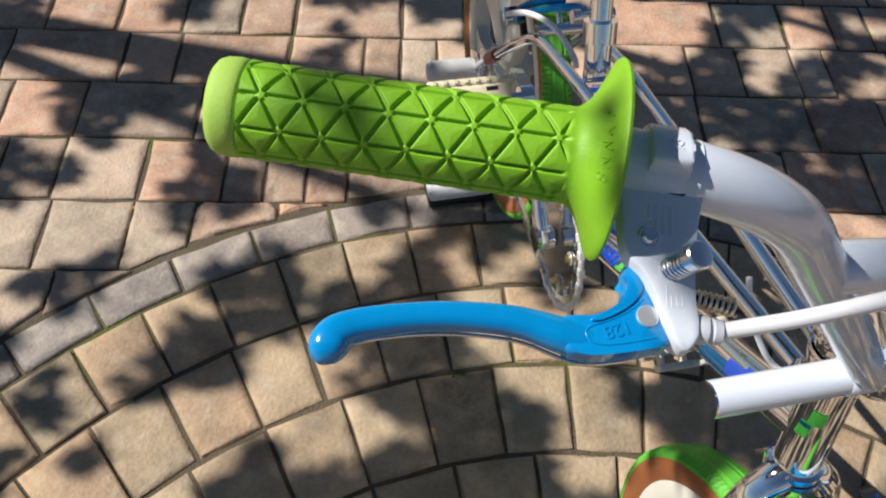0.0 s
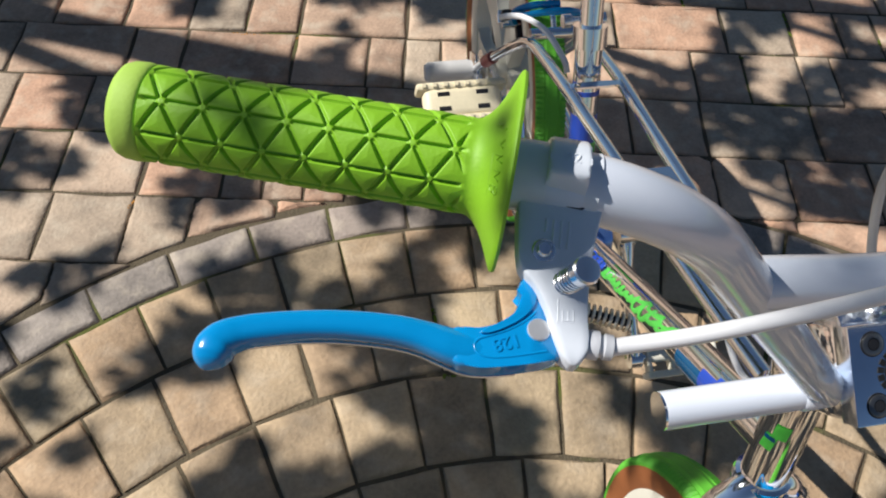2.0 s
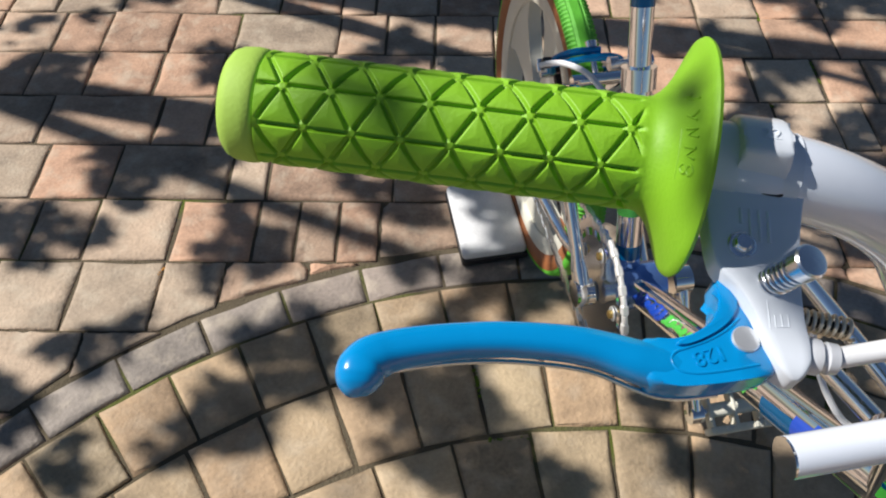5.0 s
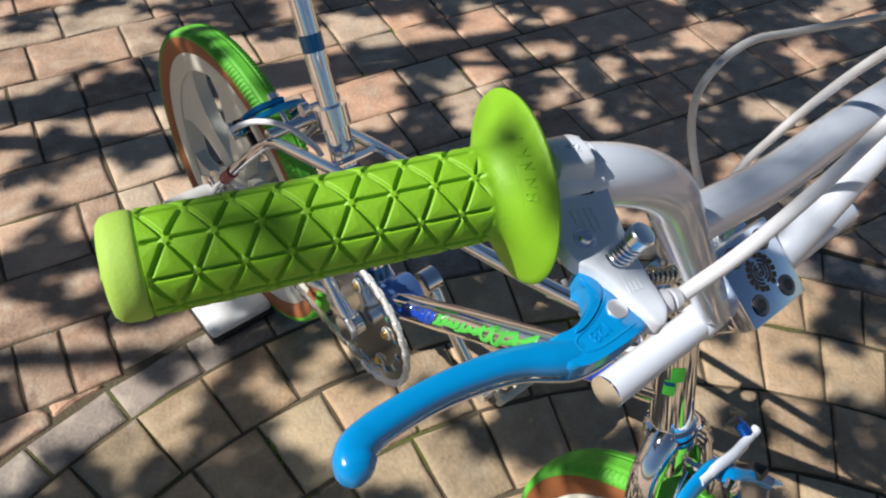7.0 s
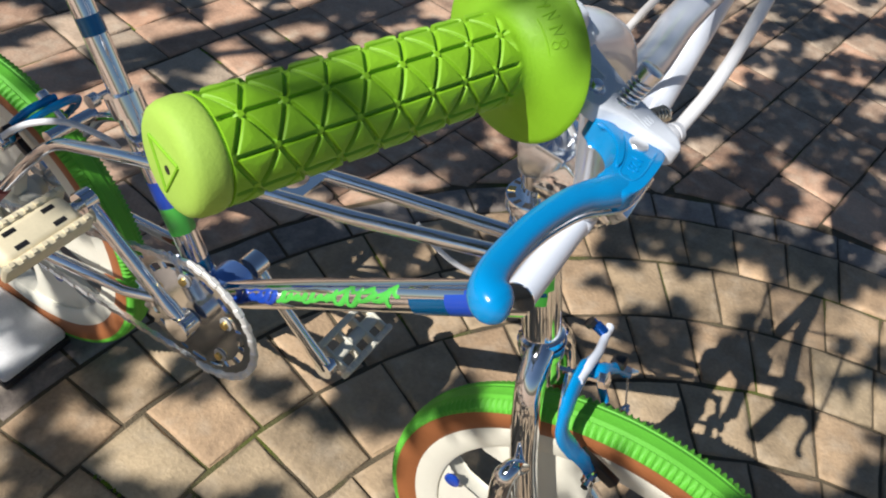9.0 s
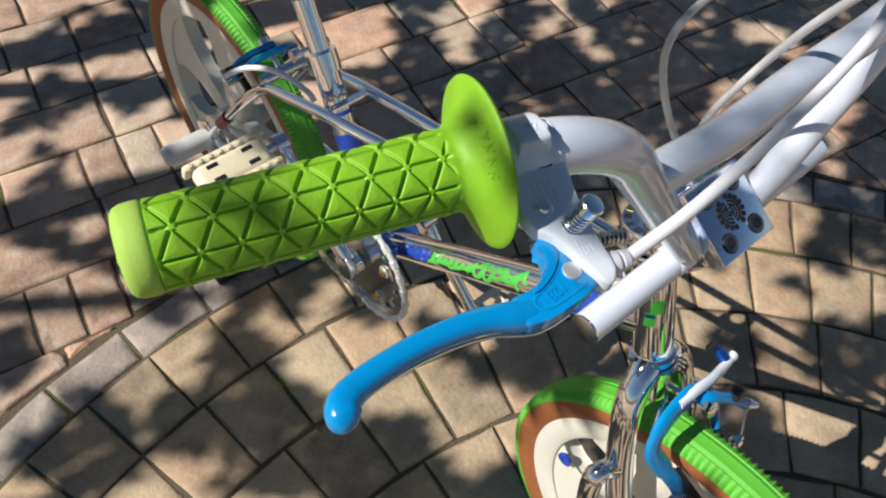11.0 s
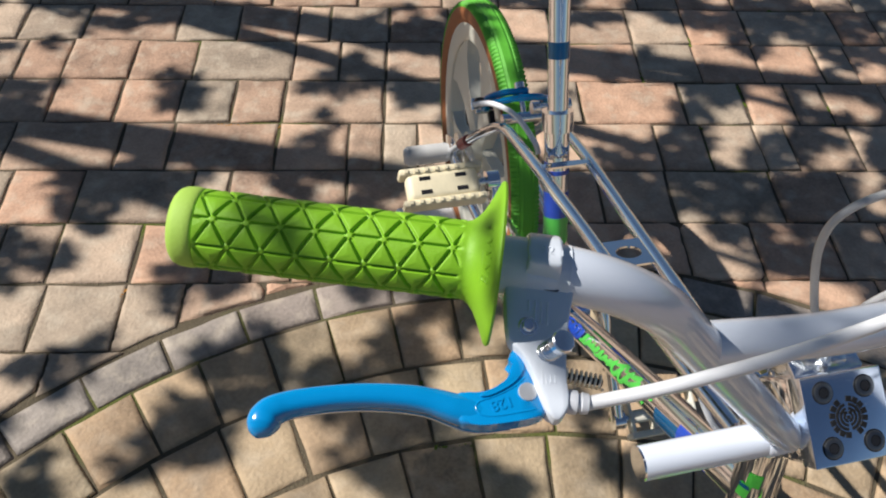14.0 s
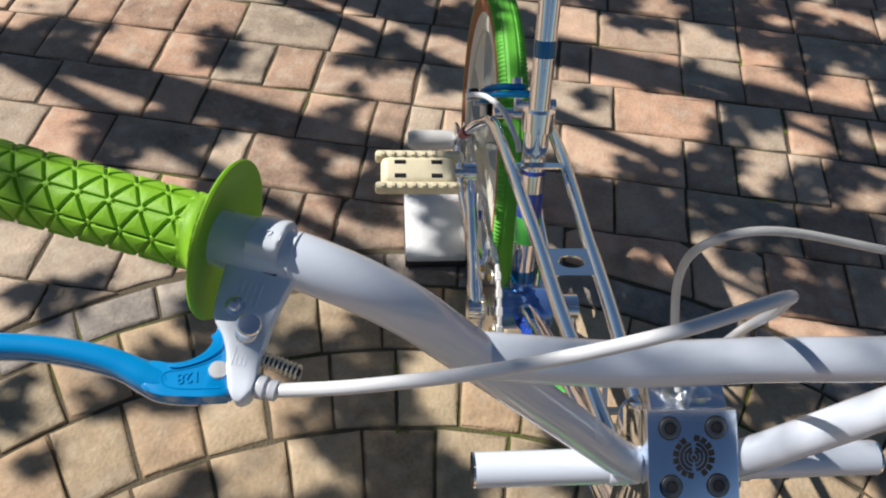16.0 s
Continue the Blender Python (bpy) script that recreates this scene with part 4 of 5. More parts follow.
# thumb screw in its coil
foot_of, top_of = E(0.0704, 0.0350, 0.0045), E(0.0741, 0.0364, 0.0192)
sd = (top_of - foot_of).normalized()
long = (top_of - foot_of).length
screw = part("reach_screw", lathe([(0, 0.0), (0, 0.0023), (long - 0.0046, 0.0023), (long - 0.0045, 0.0041), (long - 0.0008, 0.0043), (long - 0.0002, 0.0038), (long, 0.0030), (long + 0.0001, 0.0)], foot_of, sd, seg=28), STEEL, lever_body, "zinc-plated adjusting screw")
su, sv, sw = frame_of(sd)
part("screw_coil", tube([foot_of + sd * (0.0002 + (long - 0.0052) * k / 96) + (su * math.cos(k * math.pi / 8) + sv * math.sin(k * math.pi / 8)) * 0.0033 for k in range(97)], 0.00062, seg=8), STEEL, screw, "small coil round the screw")
# pivot pin
part("pivot_pin", lathe([(-0.012, 0.0), (-0.012, 0.0034), (0.0006, 0.0034), (0.0010, 0.0031), (0.0011, 0.0)], E(0.0647, 0.0489, 0.0), EN, seg=24), SILVER, lever_body, "steel pivot pin")
# return spring
coil = [E(0.0786 + 0.0140 * k / 112, 0.0400 + 0.0016 * k / 112, -0.0022) + (EE * math.cos(2 * math.pi * k / 14) + EN * math.sin(2 * math.pi * k / 14)) * 0.0026 for k in range(113)]
part("return_spring", tube(coil, 0.00050, seg=6), SPRING, lever_body, "small coil spring")
part("spring_rod", tube([E(0.0765, 0.0398, -0.0022), E(0.0925, 0.0416, -0.0022)], 0.0013, seg=10), DARK, lever_body)
# barrel adjuster
bd = (E(0.0885, 0.0505, -0.0015) - E(0.0785, 0.0502, -0.0018)).normalized()
part("barrel_adjuster", lathe([(0, 0.0), (0, 0.0040), (0.0012, 0.0045), (0.0036, 0.0044), (0.0042, 0.0034), (0.0050, 0.0034), (0.0054, 0.0040), (0.0078, 0.0038), (0.0082, 0.0030), (0.0083, 0.0)], E(0.0790, 0.0502, -0.0018), bd, seg=20), PALE, lever_body, "pale grey cable barrel adjuster")
# lever blade: a rounded sweep with a bulbous tip and a hollowed front, then a flat heel round the pivot
sweep = mm([(-24.6, 74.9, 0.6), (-24.8, 74.2, 2.8), (-25.0, 72.8, 4.4), (-25.1, 70.9, 5.4), (-24.8, 68.6, 5.7), (-23.2, 65.9, 5.3), (-19.2, 63.3, 4.8), (-13.0, 60.9, 4.5), (-2.1, 57.9, 4.2), (9.1, 55.9, 4.2), (22.4, 54.8, 4.4), (31.0, 55.1, 4.6), (39.0, 56.4, 5.2), (45.0, 57.0, 5.6), (50.0, 56.4, 5.4), (54.5, 55.4, 3.6)])
DIP = mm([(-26, 0.6), (-10, 0.1), (10, -0.8), (25, -1.9), (38, -3.2), (46, -4.3), (56, -4.6)])
line = curve_points([E(s, h, blend(DIP, s)) for s, h, r in sweep], 4)
widths = [sweep[k // 4][2] + (sweep[min(k // 4 + 1, len(sweep) - 1)][2] - sweep[k // 4][2]) * (k % 4) / 4 for k in range(len(line))]
rings = []
for k, q in enumerate(line):
    t = (line[min(k + 1, len(line) - 1)] - line[max(k - 1, 0)]).normalized()
    outward = t.cross(EN).normalized()
    tall = min(widths[k], 0.0056) * (1.0 if k < 24 else max(0.80, 0.97 - 0.004 * (k - 24)))
    open_front = max(0.0, min(1.0, (k - 20) / 6))
    ring = []
    for i in range(28):
        a = 2 * math.pi * i / 28
        c, n = math.cos(a), math.sin(a)
        x, y = math.copysign(abs(c) ** 0.80, c), math.copysign(abs(n) ** 0.80, n)
        if c > 0.2:
            x -= open_front * 0.10 * max(0.0, y + 0.15) * (c - 0.2)
        ring.append(q + outward * widths[k] * x + EN * tall * y)
    rings.append(ring)
blade = part("lever_blade", loft(rings), BLUE, lever_body, "glossy blue brake lever blade with a bulbous tip", angle=80)
part("lever_lip", tube(curve_points([E(s, h, k) for s, h, k in mm([(-20.5, 68.3, -2.2), (-18.0, 66.6, -2.9), (-11.0, 64.2, -3.3), (-2.1, 61.8, -3.9), (9.1, 59.9, -4.6), (22.4, 59.0, -5.7), (31.0, 59.5, -6.6), (38.0, 61.3, -7.4), (45.0, 62.7, -8.2), (52.0, 62.2, -8.4), (60.0, 60.3, -8.4)])], 5), 0.00065, seg=8), STEEL, blade, "bare metal edge along the lever")
heel = mm([(39.5, 52.0), (43.5, 51.2), (46.5, 51.0), (49.5, 50.2), (52.4, 48.8), (55.5, 46.4), (57.2, 44.5), (58.3, 42.3), (58.7, 40.2), (58.9, 37.2), (58.2, 33.8), (59.4, 31.4), (62, 32), (64.5, 37), (67, 43), (70, 50), (71.6, 55.5), (69.8, 57.2), (62.7, 59.6), (57, 61.1), (52.8, 62.1), (48.5, 62.8), (44.9, 62.6), (41, 61.4)])
part("lever_heel", plate(smooth_outline(heel, 2), E, -0.0085, 0.0002, bevel=0.0016, segments=3), BLUE, blade, angle=70)
hook = mm([(48.0, 52.6), (48.6, 51.4), (52.6, 49.2), (55.6, 46.8), (57.4, 44.6), (58.6, 42.2), (59.1, 39.8), (59.2, 37.0), (58.6, 34.0), (59.8, 32.0), (61.8, 33.0), (63.2, 37.0), (63.2, 41.0), (61.2, 44.4), (57.8, 47.8), (53.4, 50.8), (50.0, 52.4)])
part("heel_hook", plate(smooth_outline(hook, 2), E, -0.0050, 0.0011, bevel=0.0019, segments=4), BLUE, blade, angle=80)
part("heel_pocket", tube(curve_points([E(a, b, 0.0001) for a, b in mm([(63.6, 43.4), (60.2, 47.0), (55.5, 50.4), (50.5, 52.9), (47.6, 54.4), (46.6, 56.6), (48.2, 58.8), (52.0, 59.2), (57, 58.2), (62.4, 56.6), (67.6, 54.9)])], 6), 0.00042, seg=8), BLUE, blade)


def lettering(name, text, size, m, mat, parent, label):
    c = bpy.data.curves.new(name, "FONT")
    c.body, c.size, c.extrude, c.align_x, c.align_y = text, size, 0.00025, "CENTER", "CENTER"
    tmp = bpy.data.objects.new(name, c)
    scene.collection.objects.link(tmp)
    me = bpy.data.meshes.new_from_object(tmp.evaluated_get(bpy.context.evaluated_depsgraph_get()))
    bpy.data.objects.remove(tmp)
    me.transform(m)
    me.materials.clear()
    me.materials.append(mat)
    ob = new(name, me)
    ob.parent, ob.matrix_parent_inverse = parent, Matrix() if parent.parent else parent.matrix_basis.inverted()
    return tagged(ob, label)


def text_pose(at, right, up):
    right = Vector(right).normalized()
    up = (Vector(up) - right * right.dot(Vector(up))).normalized()
    n = right.cross(up)
    return Matrix(((right.x, up.x, n.x, at.x), (right.y, up.y, n.y, at.y), (right.z, up.z, n.z, at.z), (0, 0, 0, 1)))


lettering("moulded_number", "128", 0.0056, text_pose(E(0.0558, 0.0542, 0.0003), -ED * 0.93 + EE * 0.37, EE), BLUE, blade, "raised number 128")
lettering("moulded_number", "22", 0.0050, text_pose(G(0.0645, 0.0006, 0.0144), GD, -GE), CAST_WHITE, lever_body, "raised number 22")

# ---- stem ----
SN = Vector((0, -0.545, 0.838)).normalized()   # outward normal of the face plate
SV = Vector((0, -0.838, -0.545)).normalized()  # down along it
so = Vector((-0.0060, -0.4656, 0.7185)) - 0.009 * SV


def S(a, b, c):
    return L(*(so + Vector((1, 0, 0)) * a + SV * b + SN * c))


SA = (LD(1, 0, 0), LD(*SV), LD(*SN))
stem = part("stem", box(S(0, 0, 0.004), (0.0545, 0.0545, 0.0375), axes=SA, bevel=0.003), CHROME, bicycle, "polished alloy handlebar stem with a bolted face plate")
face = part("face_plate", box(S(0, 0, 0.030), (0.0565, 0.0565, 0.014), axes=SA, bevel=0.0012), ALLOY, stem, "satin alloy face plate with four bolts")
for a in (-0.0145, 0.0145):
    for b in (-0.0172, 0.0172):
        # black discs carry the shade of bolt recesses and hex sockets
        part("bolt_recess", lathe([(0.0, 0.0), (0.0, 0.0072), (0.0004, 0.0072), (0.0004, 0.0)], S(a, b, 0.0369), SA[2], seg=24), DARK, face)
        bolt = part("face_bolt", lathe([(-0.002, 0.0), (-0.002, 0.0064), (0.0006, 0.0064), (0.0010, 0.0058), (0.0010, 0.0036), (-0.0016, 0.0034), (-0.0016, 0.0)], S(a, b, 0.0374), SA[2], seg=20), GUNMETAL, face, "steel hex socket bolt")
        part("bolt_socket", lathe([(0, 0.0), (0, 0.0033), (0.0004, 0.0033), (0.0004, 0.0)], S(a, b, 0.0378), SA[2], seg=6), DARK, bolt)
# round emblem drawn as plain shapes
for r, w in ((0.0078, 0.0010), (0.0052, 0.0009), (0.0028, 0.0008)):
    for half_turn in (0.18, math.pi + 0.18):
        pts = [S(r * math.cos(half_turn + 2.78 * k / 14 - 1.57), r * math.sin(half_turn + 2.78 * k / 14 - 1.57), 0.0371) for k in range(15)]
        part("emblem_arc", tube(pts, w, seg=8, flat=0.35, hint=SA[2]), INK, face)
for a, b, wide, tall in ((-0.0032, -0.003, 0.0046, 0.0012), (0.0032, -0.003, 0.0046, 0.0012), (0.0, 0.0004, 0.0022, 0.0022)):
    part("emblem_bar", box(S(a, b, 0.0372), (wide, tall, 0.0006), axes=SA), INK, face)
for k in range(16):
    if k in (3, 11):
        continue
    a = 2 * math.pi * (k + 0.5) / 16
    part("emblem_bar", box(S(0.0112 * math.cos(a), 0.0112 * math.sin(a), 0.0372), (0.0036, 0.0034, 0.0007), axes=(SA[0] * math.cos(a) + SA[1] * math.sin(a), SA[1] * math.cos(a) - SA[0] * math.sin(a), SA[2])), INK, face)
# clamp body round the steerer, cable stop plate
part("steerer_clamp", box(L(*(Vector(HEAD(0.736)) + Vector((0, -0.010, 0)))), (0.038, 0.044, 0.036), axes=(LD(1, 0, 0), LD(0, 1, -0.295), LD(0, 0.295, 1)), bevel=0.009, segments=2), STEEL, stem)
part("steerer", tube(LP([HEAD(0.66), HEAD(0.745)]), 0.0145, seg=24), CHROME, stem)
part("stop_plate", box(L(0.0, -0.437, 0.752), (0.050, 0.034, 0.004), axes=(LD(1, 0, 0), LD(0, 1, 0.12), LD(0, -0.12, 1)), bevel=0.001), ALLOY, stem)
part("stop_bolt", lathe([(0, 0.0), (0, 0.0045), (0.006, 0.0045), (0.007, 0.0035), (0.012, 0.0035), (0.014, 0.0028), (0.014, 0.0)], L(-0.004, -0.442, 0.753), LD(0, 0.25, 1), seg=14), STEEL, stem)

# ---- cables ----
part("lever_cable", tube(curve_points([E(0.0862, 0.0504, -0.0016), Vector((-0.183, -0.5305, 0.9515)), Vector((-0.133, -0.530, 0.961)), Vector((-0.079, -0.527, 0.977)), Vector((-0.035, -0.512, 0.974)), Vector((-0.016, -0.494, 0.945)), Vector((0.004, -0.470, 0.899)), Vector((0.013, -0.448, 0.846)), Vector((0.022, -0.430, 0.790)), Vector((0.026, -0.425, 0.712))], 10), 0.0026, seg=12), CABLE, bicycle, "white brake cable housing looping over the bar")
part("stem_cable", tube(curve_points([Vector((0.006, -0.440, 0.766)), Vector((-0.001, -0.418, 0.800)), Vector((-0.006, -0.404, 0.838)), Vector((0.003, -0.400, 0.862)), Vector((0.037, -0.400, 0.873)), Vector((0.105, -0.402, 0.858)), Vector((0.190, -0.430, 0.860)), Vector((0.260, -0.480, 0.910)), Vector((0.300, -0.47, 0.945))], 10), 0.0026, seg=12), HAZY, bicycle, "translucent white cable housing arching from the stem")

# ---- white board lying by the rear wheel ----
board = part("white_block", box((-0.075, 0.306, 0.024), (0.114, 0.166, 0.020), bevel=0.007, segments=3), BOARD)
tagged(board, "small white padded block lying on the pavers under a pedal", "block")
part("underside", box((-0.0745, 0.306, 0.0085), (0.118, 0.170, 0.014), bevel=0.003), DARK, board, "black layer under the block")

# ---- tree that shades the pavement ----
tree = tagged(new("tree"), "slender many-stemmed tree beside the pavement, casting dappled shade", "tree")
tree.matrix_basis = pose(-3.3, 2.1, 0)
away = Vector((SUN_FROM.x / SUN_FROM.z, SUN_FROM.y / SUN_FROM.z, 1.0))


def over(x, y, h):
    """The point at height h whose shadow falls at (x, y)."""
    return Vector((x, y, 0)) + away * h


stems = [((-3.60, 1.925), (-3.60, 1.915), 4.1, 0.052), ((-3.17, 2.25), (-3.20, 2.265), 4.9, 0.048), ((-2.80, 2.06), (-2.76, 2.14), 5.2, 0.05), ((-3.45, 2.08), (-3.95, 1.74), 4.2, 0.036)]
for (x0, y0), (x1, y1), h, r in stems:
    pts = [Vector((x0, y0, -0.05)), Vector((x0, y0, h * 0.35)) + Vector((0.02, 0.02, 0)), Vector(((x0 + x1) / 2, (y0 + y1) / 2, h * 0.7)), Vector((x1, y1, h))]
    part("trunk", tube(curve_points(pts, 6), [r * (1.15 - 0.03 * k) for k in range(19)], seg=12), BARK, tree, "slim grey-brown stem")
for (x, y, z), ends in (((-3.60, 1.918, 2.2), ((0.6, 0.10, 2.8),)), ((-2.78, 2.09, 2.3), ((0.95, 0.45, 2.9), (1.2, -0.2, 2.8)))):
    for ex, ey, eh in ends:
        tip = over(ex, ey, eh)
        start = Vector((x, y, z))
        line = curve_points([start, start.lerp(tip, 0.35) + Vector((0, 0, 0.25)), start.lerp(tip, 0.7) + Vector((0.05, 0.03, 0.18)), tip], 6)
        part("limb", tube(line, [0.030 - 0.0011 * k for k in range(19)], seg=10), BARK, tree, "thin limb reaching into the crown")
rng = random.Random(11)
verts, faces = [], []


def leaf(c, size):
    n = Vector((rng.gauss(0, 1), rng.gauss(0, 1), rng.gauss(0.4, 1))).normalized()
    u, v, w = frame_of(n, (rng.gauss(0, 1), rng.gauss(0, 1), rng.gauss(0, 1)))
    k = len(verts)
    verts.extend([c - u * size, c - u * size * 0.2 + v * size * 0.42, c + u * size, c - u * size * 0.2 - v * size * 0.42, c + w * size * 0.08])
    faces.extend([(k, k + 1, k + 4), (k + 1, k + 2, k + 4), (k + 2, k + 3, k + 4), (k + 3, k, k + 4)])


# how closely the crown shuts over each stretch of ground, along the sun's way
# unseen leaf cover, set by hand so that shade falls on chosen spots
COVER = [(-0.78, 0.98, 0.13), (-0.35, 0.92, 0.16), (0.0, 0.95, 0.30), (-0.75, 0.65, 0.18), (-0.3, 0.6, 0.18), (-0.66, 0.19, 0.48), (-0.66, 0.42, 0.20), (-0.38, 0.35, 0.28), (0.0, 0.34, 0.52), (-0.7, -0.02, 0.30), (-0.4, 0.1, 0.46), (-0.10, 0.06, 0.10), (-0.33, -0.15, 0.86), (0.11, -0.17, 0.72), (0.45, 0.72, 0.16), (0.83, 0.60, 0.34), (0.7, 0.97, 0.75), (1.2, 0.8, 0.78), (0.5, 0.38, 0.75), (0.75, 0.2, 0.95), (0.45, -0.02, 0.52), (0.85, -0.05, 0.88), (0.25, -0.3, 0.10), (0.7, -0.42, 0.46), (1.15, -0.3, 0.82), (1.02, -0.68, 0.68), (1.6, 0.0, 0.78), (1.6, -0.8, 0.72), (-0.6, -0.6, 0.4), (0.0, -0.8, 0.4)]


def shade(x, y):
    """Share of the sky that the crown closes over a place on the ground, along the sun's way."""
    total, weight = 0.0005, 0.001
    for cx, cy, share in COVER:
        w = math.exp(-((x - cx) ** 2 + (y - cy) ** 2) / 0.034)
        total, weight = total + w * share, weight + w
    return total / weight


def thick(x, y):
    """Uneven bunching of the leaves."""
    return noise.noise((x * 6.5, y * 7.5, 0.3)) + 0.6 * noise.noise((x * 15.0 + 9, y * 15.0, 4.1))


# gaps cut in the crown to let sun onto the handlebar and rear brake
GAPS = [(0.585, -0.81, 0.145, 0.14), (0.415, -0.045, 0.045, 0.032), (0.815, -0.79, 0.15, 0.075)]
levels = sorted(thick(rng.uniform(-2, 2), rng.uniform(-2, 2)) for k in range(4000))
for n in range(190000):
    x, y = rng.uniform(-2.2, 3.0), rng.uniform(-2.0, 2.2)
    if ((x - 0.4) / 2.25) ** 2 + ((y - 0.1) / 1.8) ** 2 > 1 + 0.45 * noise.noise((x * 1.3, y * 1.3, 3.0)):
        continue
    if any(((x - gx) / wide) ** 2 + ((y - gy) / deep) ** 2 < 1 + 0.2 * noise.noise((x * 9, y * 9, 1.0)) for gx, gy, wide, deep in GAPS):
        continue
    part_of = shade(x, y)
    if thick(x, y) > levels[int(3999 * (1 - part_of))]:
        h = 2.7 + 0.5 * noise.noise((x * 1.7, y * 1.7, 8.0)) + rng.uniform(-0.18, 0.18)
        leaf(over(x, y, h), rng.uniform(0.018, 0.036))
# fine leaves added high out of view, to half shade the crossbar
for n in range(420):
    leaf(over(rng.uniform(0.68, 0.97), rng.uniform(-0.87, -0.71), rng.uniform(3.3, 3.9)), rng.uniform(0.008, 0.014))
# low sprigs out of view, added to shade the grip and its clamp
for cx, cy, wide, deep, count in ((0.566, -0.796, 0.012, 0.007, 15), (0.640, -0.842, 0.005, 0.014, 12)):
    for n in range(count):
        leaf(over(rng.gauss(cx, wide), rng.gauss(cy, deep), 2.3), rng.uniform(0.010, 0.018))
me = bpy.data.meshes.new("crown")
me.from_pydata([tuple(v) for v in verts], [], faces)
me.materials.append(LEAF)
crown_ob = new("crown", me)
crown_ob.parent, crown_ob.matrix_parent_inverse = tree, tree.matrix_basis.inverted()
tagged(crown_ob, "open crown of many small green leaves, out of view, laid out to cast the shade")
# ---- pavement ----
bm = bmesh.new()
bmesh.ops.create_grid(bm, x_segments=1, y_segments=1, size=90)
for v in bm.verts:
    v.co.z = -0.0062
pavement = tagged(part("pavement", bm, SAND), "sand bed of a paved forecourt with mossy joints", "pavement", kind="structure")
CX, CY = -0.162, -1.081
rng = random.Random(7)


def paver_mesh(name, corners, mat, variant):
    """A tumbled paver: chipped, rounded top edges; corners run anticlockwise about its own centre."""
    r = random.Random(variant * 17 + len(corners))
    bm = bmesh.new()
    pts = []
    n = len(corners)
    for k in range(n):
        a, b = Vector(corners[k]), Vector(corners[(k + 1) % n])
        steps = max(2, int((b - a).length / 0.045))
        pts += [a.lerp(b, i / steps) for i in range(steps)]
    layers = []
    for inset, z in ((0.0, -0.03), (0.0, -0.0062), (0.0018, -0.0034), (0.0046, -0.0014), (0.0090, -0.0004), (0.018, 0.0)):
        ring = []
        for p in pts:
            d = p.length
            wob = r.uniform(-1, 1) * (0.0026 if inset > 0 else 0.0016)
            q = p * max(0.0, (d - inset * 1.15 - 0.0006 + wob) / d)
            ring.append(bm.verts.new((q.x, q.y, z + (r.uniform(-0.0011, 0.0011) if inset > 0.003 else 0))))
        layers.append(ring)
    m = len(pts)
    for p, q in zip(layers, layers[1:]):
        for k in range(m):
            bm.faces.new((p[k], p[(k + 1) % m], q[(k + 1) % m], q[k]))
    bm.faces.new(layers[-1])
    bm.normal_update()
    for f in bm.faces:
        f.smooth = True
    me = bpy.data.meshes.new(name)
    bm.to_mesh(me)
    bm.free()
    me.materials.append(mat)
    return me


rest = {}


def lay(me, x, y, turn, near=True):
    if not near:
        m = pose(x, y, rng.uniform(-0.0015, 0.0015), 0, 0, turn)
        rest_v, rest_f = rest.setdefault(me.materials[0], ([], []))
        k = len(rest_v)
        rest_v.extend(tuple(m @ v.co) for v in me.vertices)
        rest_f.extend(tuple(k + i for i in f.vertices) for f in me.polygons)
        return None
    ob = new("paver", me)
    ob.parent, ob.matrix_parent_inverse = pavement, Matrix()
    ob.matrix_basis = pose(x, y, rng.uniform(-0.0015, 0.0015), rng.uniform(-0.6, 0.6), rng.uniform(-0.6, 0.6), turn)
    return ob


GAP = 0.0036
# circle: the border course, then rings of tan pavers
def arc_corners(r0, r1, pitch):
    h = radians(pitch) / 2
    rm = (r0 + r1) / 2
    out = []
    for r, sgn in ((r0, -1), (r0, 1), (r1, 1), (r1, -1)):
        a = sgn * (h - GAP / 2 / r)
        rr = r + (GAP / 2 if r == r0 else -GAP / 2)
        out.append((rr * math.sin(a), rr * math.cos(a) - rm))
    return out


courses = [(1.268, 1.343, 6.03, -6.4, PAVER_EDGE), (1.133, 1.266, 5.26, -0.8, PAVER_IN), (0.986, 1.131, 5.85, 0.4, PAVER_IN), (0.840, 0.984, 7.06, 4.1, PAVER_IN), (0.694, 0.838, 8.45, -1.5, PAVER_IN), (0.548, 0.692, 10.3, 3.0, PAVER_IN), (0.402, 0.546, 13.85, 0.0, PAVER_IN), (0.256, 0.400, 20.0, 5.0, PAVER_IN), (0.11, 0.254, 36.0, 0.0, PAVER_IN)]
for r0, r1, pitch, phase, m in courses:
    kinds = [paver_mesh("paver", arc_corners(r0, r1, pitch), m, v) for v in range(4)]
    rm = (r0 + r1) / 2
    for n in range(-int(round(180 / pitch)), int(round(180 / pitch))):
        a = phase + (n + 0.5) * pitch
        a -= 360 if a > 180 else 0
        lay(rng.choice(kinds), CX + rm * math.sin(radians(a)), CY + rm * math.cos(radians(a)), -a, -32 < a < 62 and r0 > 0.5)
# field: straight courses of three lengths
TILT_F = -10.6
U, V = Vector((math.cos(radians(TILT_F)), math.sin(radians(TILT_F)))), Vector((-math.sin(radians(TILT_F)), math.cos(radians(TILT_F))))
lengths = (0.108, 0.146, 0.218)
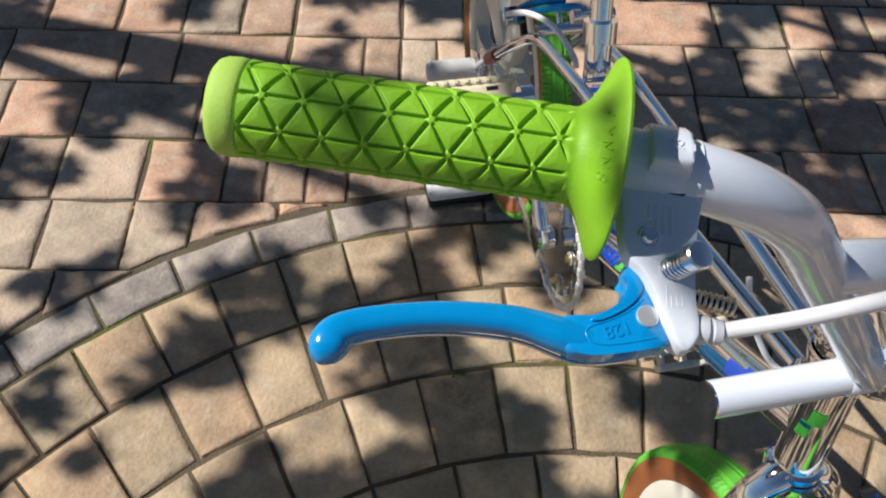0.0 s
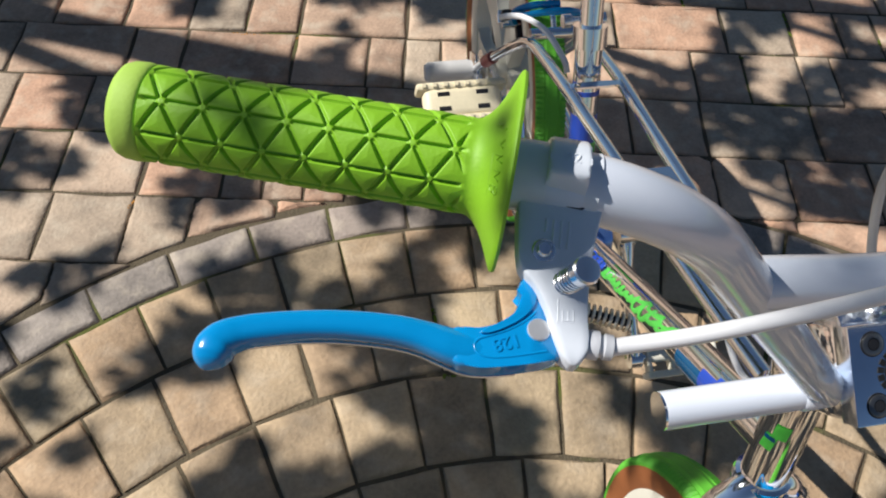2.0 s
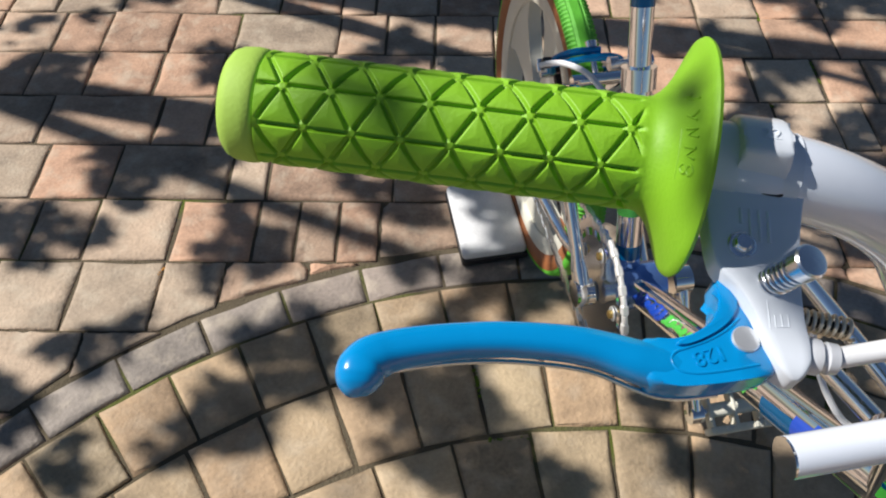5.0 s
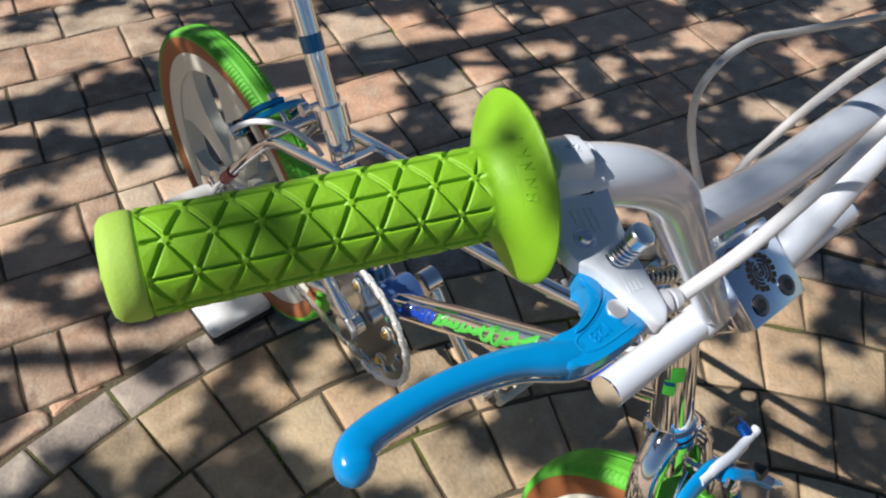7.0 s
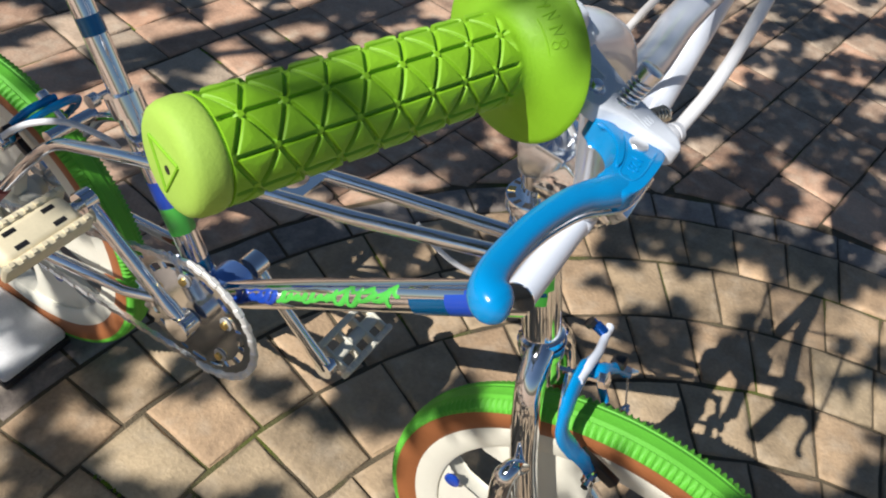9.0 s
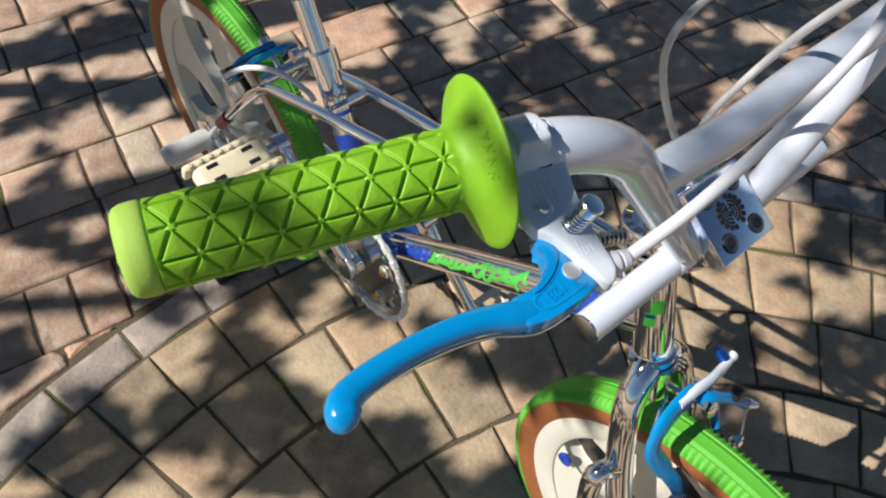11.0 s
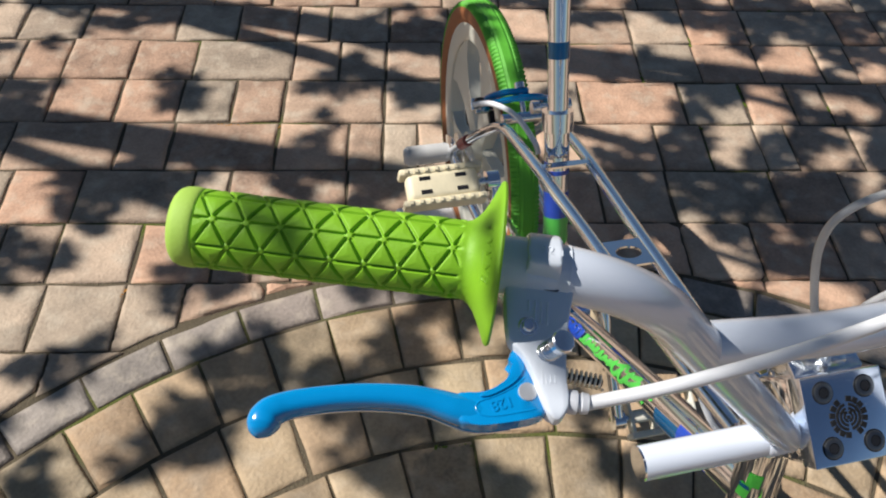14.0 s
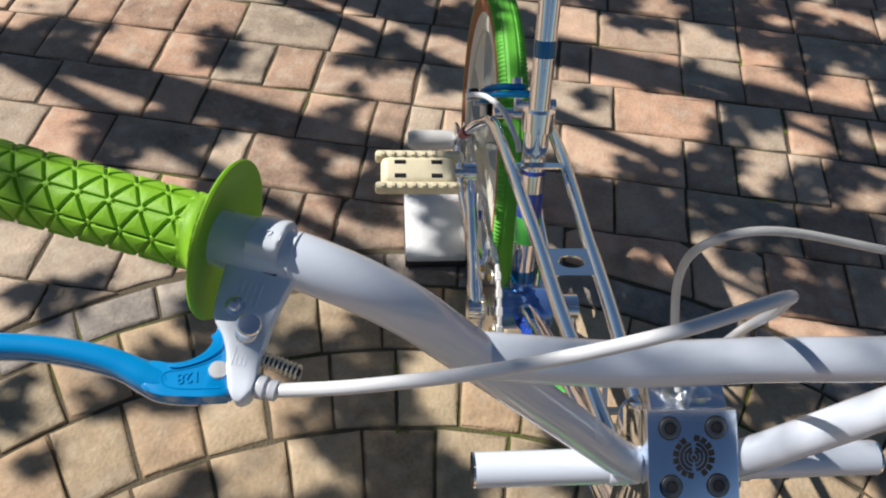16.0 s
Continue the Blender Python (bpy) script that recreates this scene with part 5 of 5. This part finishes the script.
# where the joints of the courses round the bicycle fall
JOINTS = {4: [-1.117, -0.967, -0.738, -0.594, -0.448, -0.369, -0.221, 0.385, 0.53, 0.686, 0.923],
          3: [-1.083, -0.975, -0.82, -0.676, -0.446, -0.338, -0.226, -0.094, 0.381, 0.527, 0.677, 0.83, 0.913],
          2: [-1.096, -0.972, -0.824, -0.688, -0.568, -0.457, -0.228, -0.095, 0.221, 0.457, 0.607, 0.717, 0.8],
          1: [-1.024, -0.793, -0.685, -0.459, -0.305, -0.23, 0.373, 0.483, 0.601, 0.672],
          0: [-0.985, -0.842, -0.617, -0.541, -0.302, 0.221, 0.37, 0.595, 0.747],
          -1: [-0.846, -0.694, 0.369, 0.512, 0.671],
          -2: [-0.839, -0.695]}


def course(row):
    """Joint positions along one course: the known ones, the rest in three lengths."""
    known = JOINTS.get(row, [])
    out = [known[0] if known else rng.uniform(-0.1, 0.1)]
    while out[0] > -5.3:
        out.insert(0, out[0] - rng.choices(lengths, (3, 4, 4))[0])
    for u in known[1:]:
        while u - out[-1] > 0.27:
            out.append(out[-1] + rng.choice((0.075, 0.11, 0.148)))
        out.append(u)
    while out[-1] < 5.6:
        out.append(out[-1] + rng.choices(lengths, (3, 4, 4))[0])
    return out


kinds = {}


def straight(ln):
    key = round(ln / 0.004)
    if key not in kinds:
        kinds[key] = [paver_mesh("paver", [(-ln / 2 + GAP / 2, -0.0735 + GAP / 2), (ln / 2 - GAP / 2, -0.0735 + GAP / 2), (ln / 2 - GAP / 2, 0.0735 - GAP / 2), (-ln / 2 + GAP / 2, 0.0735 - GAP / 2)], PAVER_OUT, v + key) for v in range(3)]
    return rng.choice(kinds[key])


for row in range(-36, 36):
    v = 0.35 + 0.147 * row
    ends = course(row)
    for u, u2 in zip(ends, ends[1:]):
        ln = u2 - u
        c = U * (u + ln / 2) + V * (v + 0.0735)
        far = max(math.hypot(c.x + a * U.x + b * V.x - CX, c.y + a * U.y + b * V.y - CY) for a in (-ln / 2, ln / 2) for b in (-0.07, 0.07))
        near = min(math.hypot(c.x + a * U.x + b * V.x - CX, c.y + a * U.y + b * V.y - CY) for a in (-ln / 2, 0, ln / 2) for b in (-0.07, 0, 0.07))
        if far < 1.36 or any(abs(c.x - x) < 0.17 and abs(c.y - y) < 0.17 for (x, y), *_ in stems):
            continue
        if near < 1.347:
            # cut to the border
            pts = [(-ln / 2 + GAP / 2, -0.0735 + GAP / 2), (ln / 2 - GAP / 2, -0.0735 + GAP / 2), (ln / 2 - GAP / 2, 0.0735 - GAP / 2), (-ln / 2 + GAP / 2, 0.0735 - GAP / 2)]
            fine = []
            for k in range(4):
                a, b = Vector(pts[k]), Vector(pts[(k + 1) % 4])
                fine += [a.lerp(b, i / 12) for i in range(12)]
            fine = [p for p in fine if math.hypot(c.x + p.x * U.x + p.y * V.x - CX, c.y + p.x * U.y + p.y * V.y - CY) > 1.347]
            if len(fine) < 6:
                continue
            mid = sum(fine, Vector((0, 0))) / len(fine)
            me = paver_mesh("paver", [tuple(p - mid) for p in fine[::2]] if len(fine) > 16 else [tuple(p - mid) for p in fine], PAVER_OUT, row)
            q = c + U * mid.x + V * mid.y
            lay(me, q.x, q.y, TILT_F, -0.95 < c.x < 1.15 and c.y > -0.3)
        else:
            lay(straight(ln), c.x, c.y, TILT_F, -0.95 < c.x < 1.15 and -0.3 < c.y < 1.12)
for (near_mat, (rest_v, rest_f)) in rest.items():
    far_mat, words = {PAVER_OUT: (PAVER_OUT_FAR, "more rose-grey pavers towards the edges"), PAVER_IN: (PAVER_IN_FAR, "more tan pavers in the rings"), PAVER_EDGE: (PAVER_EDGE_FAR, "more grey pavers of the border course")}[near_mat]
    me = bpy.data.meshes.new("far_pavers")
    me.from_pydata(rest_v, [], rest_f)
    me.materials.append(far_mat)
    for f in me.polygons:
        f.use_smooth = True
    far = new("far_pavers", me)
    far.parent, far.matrix_parent_inverse = pavement, Matrix()
    tagged(far, words, kind="stuff")

# moss and orange lichen growing in a few joints
MOSS = material("moss", (0.13, 0.20, 0.012), 0.95, spread=0.5, scale=60, fine=500, bump=0.002)
LICHEN = material("orange_lichen", (0.42, 0.19, 0.03), 0.95, spread=0.5, scale=60, fine=500, bump=0.002)
rng = random.Random(3)


def growth(name, a, b, mat, label):
    """A broken line of small cushions along a joint."""
    verts, faces = [], []
    a, b = Vector((*a, 0)), Vector((*b, 0))
    for n in range(max(6, int((b - a).length / 0.0035))):
        c = a.lerp(b, rng.random()) + Vector((rng.gauss(0, 0.0016), rng.gauss(0, 0.0016), -0.0030))
        r = rng.uniform(0.0016, 0.0036)
        k = len(verts)
        for q in range(6):
            t = math.pi * q / 3 + rng.uniform(-0.3, 0.3)
            verts.append((c.x + r * math.cos(t), c.y + r * math.sin(t), c.z - 0.0012))
        verts.append((c.x, c.y, c.z + r * 0.7))
        faces += [(k + q, k + (q + 1) % 6, k + 6) for q in range(6)]
    me = bpy.data.meshes.new(name)
    me.from_pydata(verts, [], faces)
    me.materials.append(mat)
    for f in me.polygons:
        f.use_smooth = True
    ob = new(name, me)
    ob.parent, ob.matrix_parent_inverse = pavement, Matrix()
    return tagged(ob, label, kind="stuff")


for a, b in (((0.528, 0.763), (0.52, 0.701)), ((0.738, 0.655), (0.726, 0.579)), ((0.579, 0.536), (0.62, 0.522)), ((0.917, 0.549), (0.896, 0.485)), ((0.954, 0.957), (0.963, 0.911)), ((-0.153, 0.019), (-0.155, -0.034)), ((-0.16, -0.105), (-0.097, -0.111)), ((0.697, 0.861), (0.689, 0.805)), ((0.06, 0.055), (0.035, 0.045)), ((0.173, -0.118), (0.222, -0.127))):
    growth("moss", a, b, MOSS, "yellow-green moss in a paver joint")
for a, b in (((-0.467, 0.736), (-0.324, 0.70)), ((-0.659, 0.299), (-0.646, 0.317))):
    growth("lichen", a, b, LICHEN, "orange lichen in a paver joint")
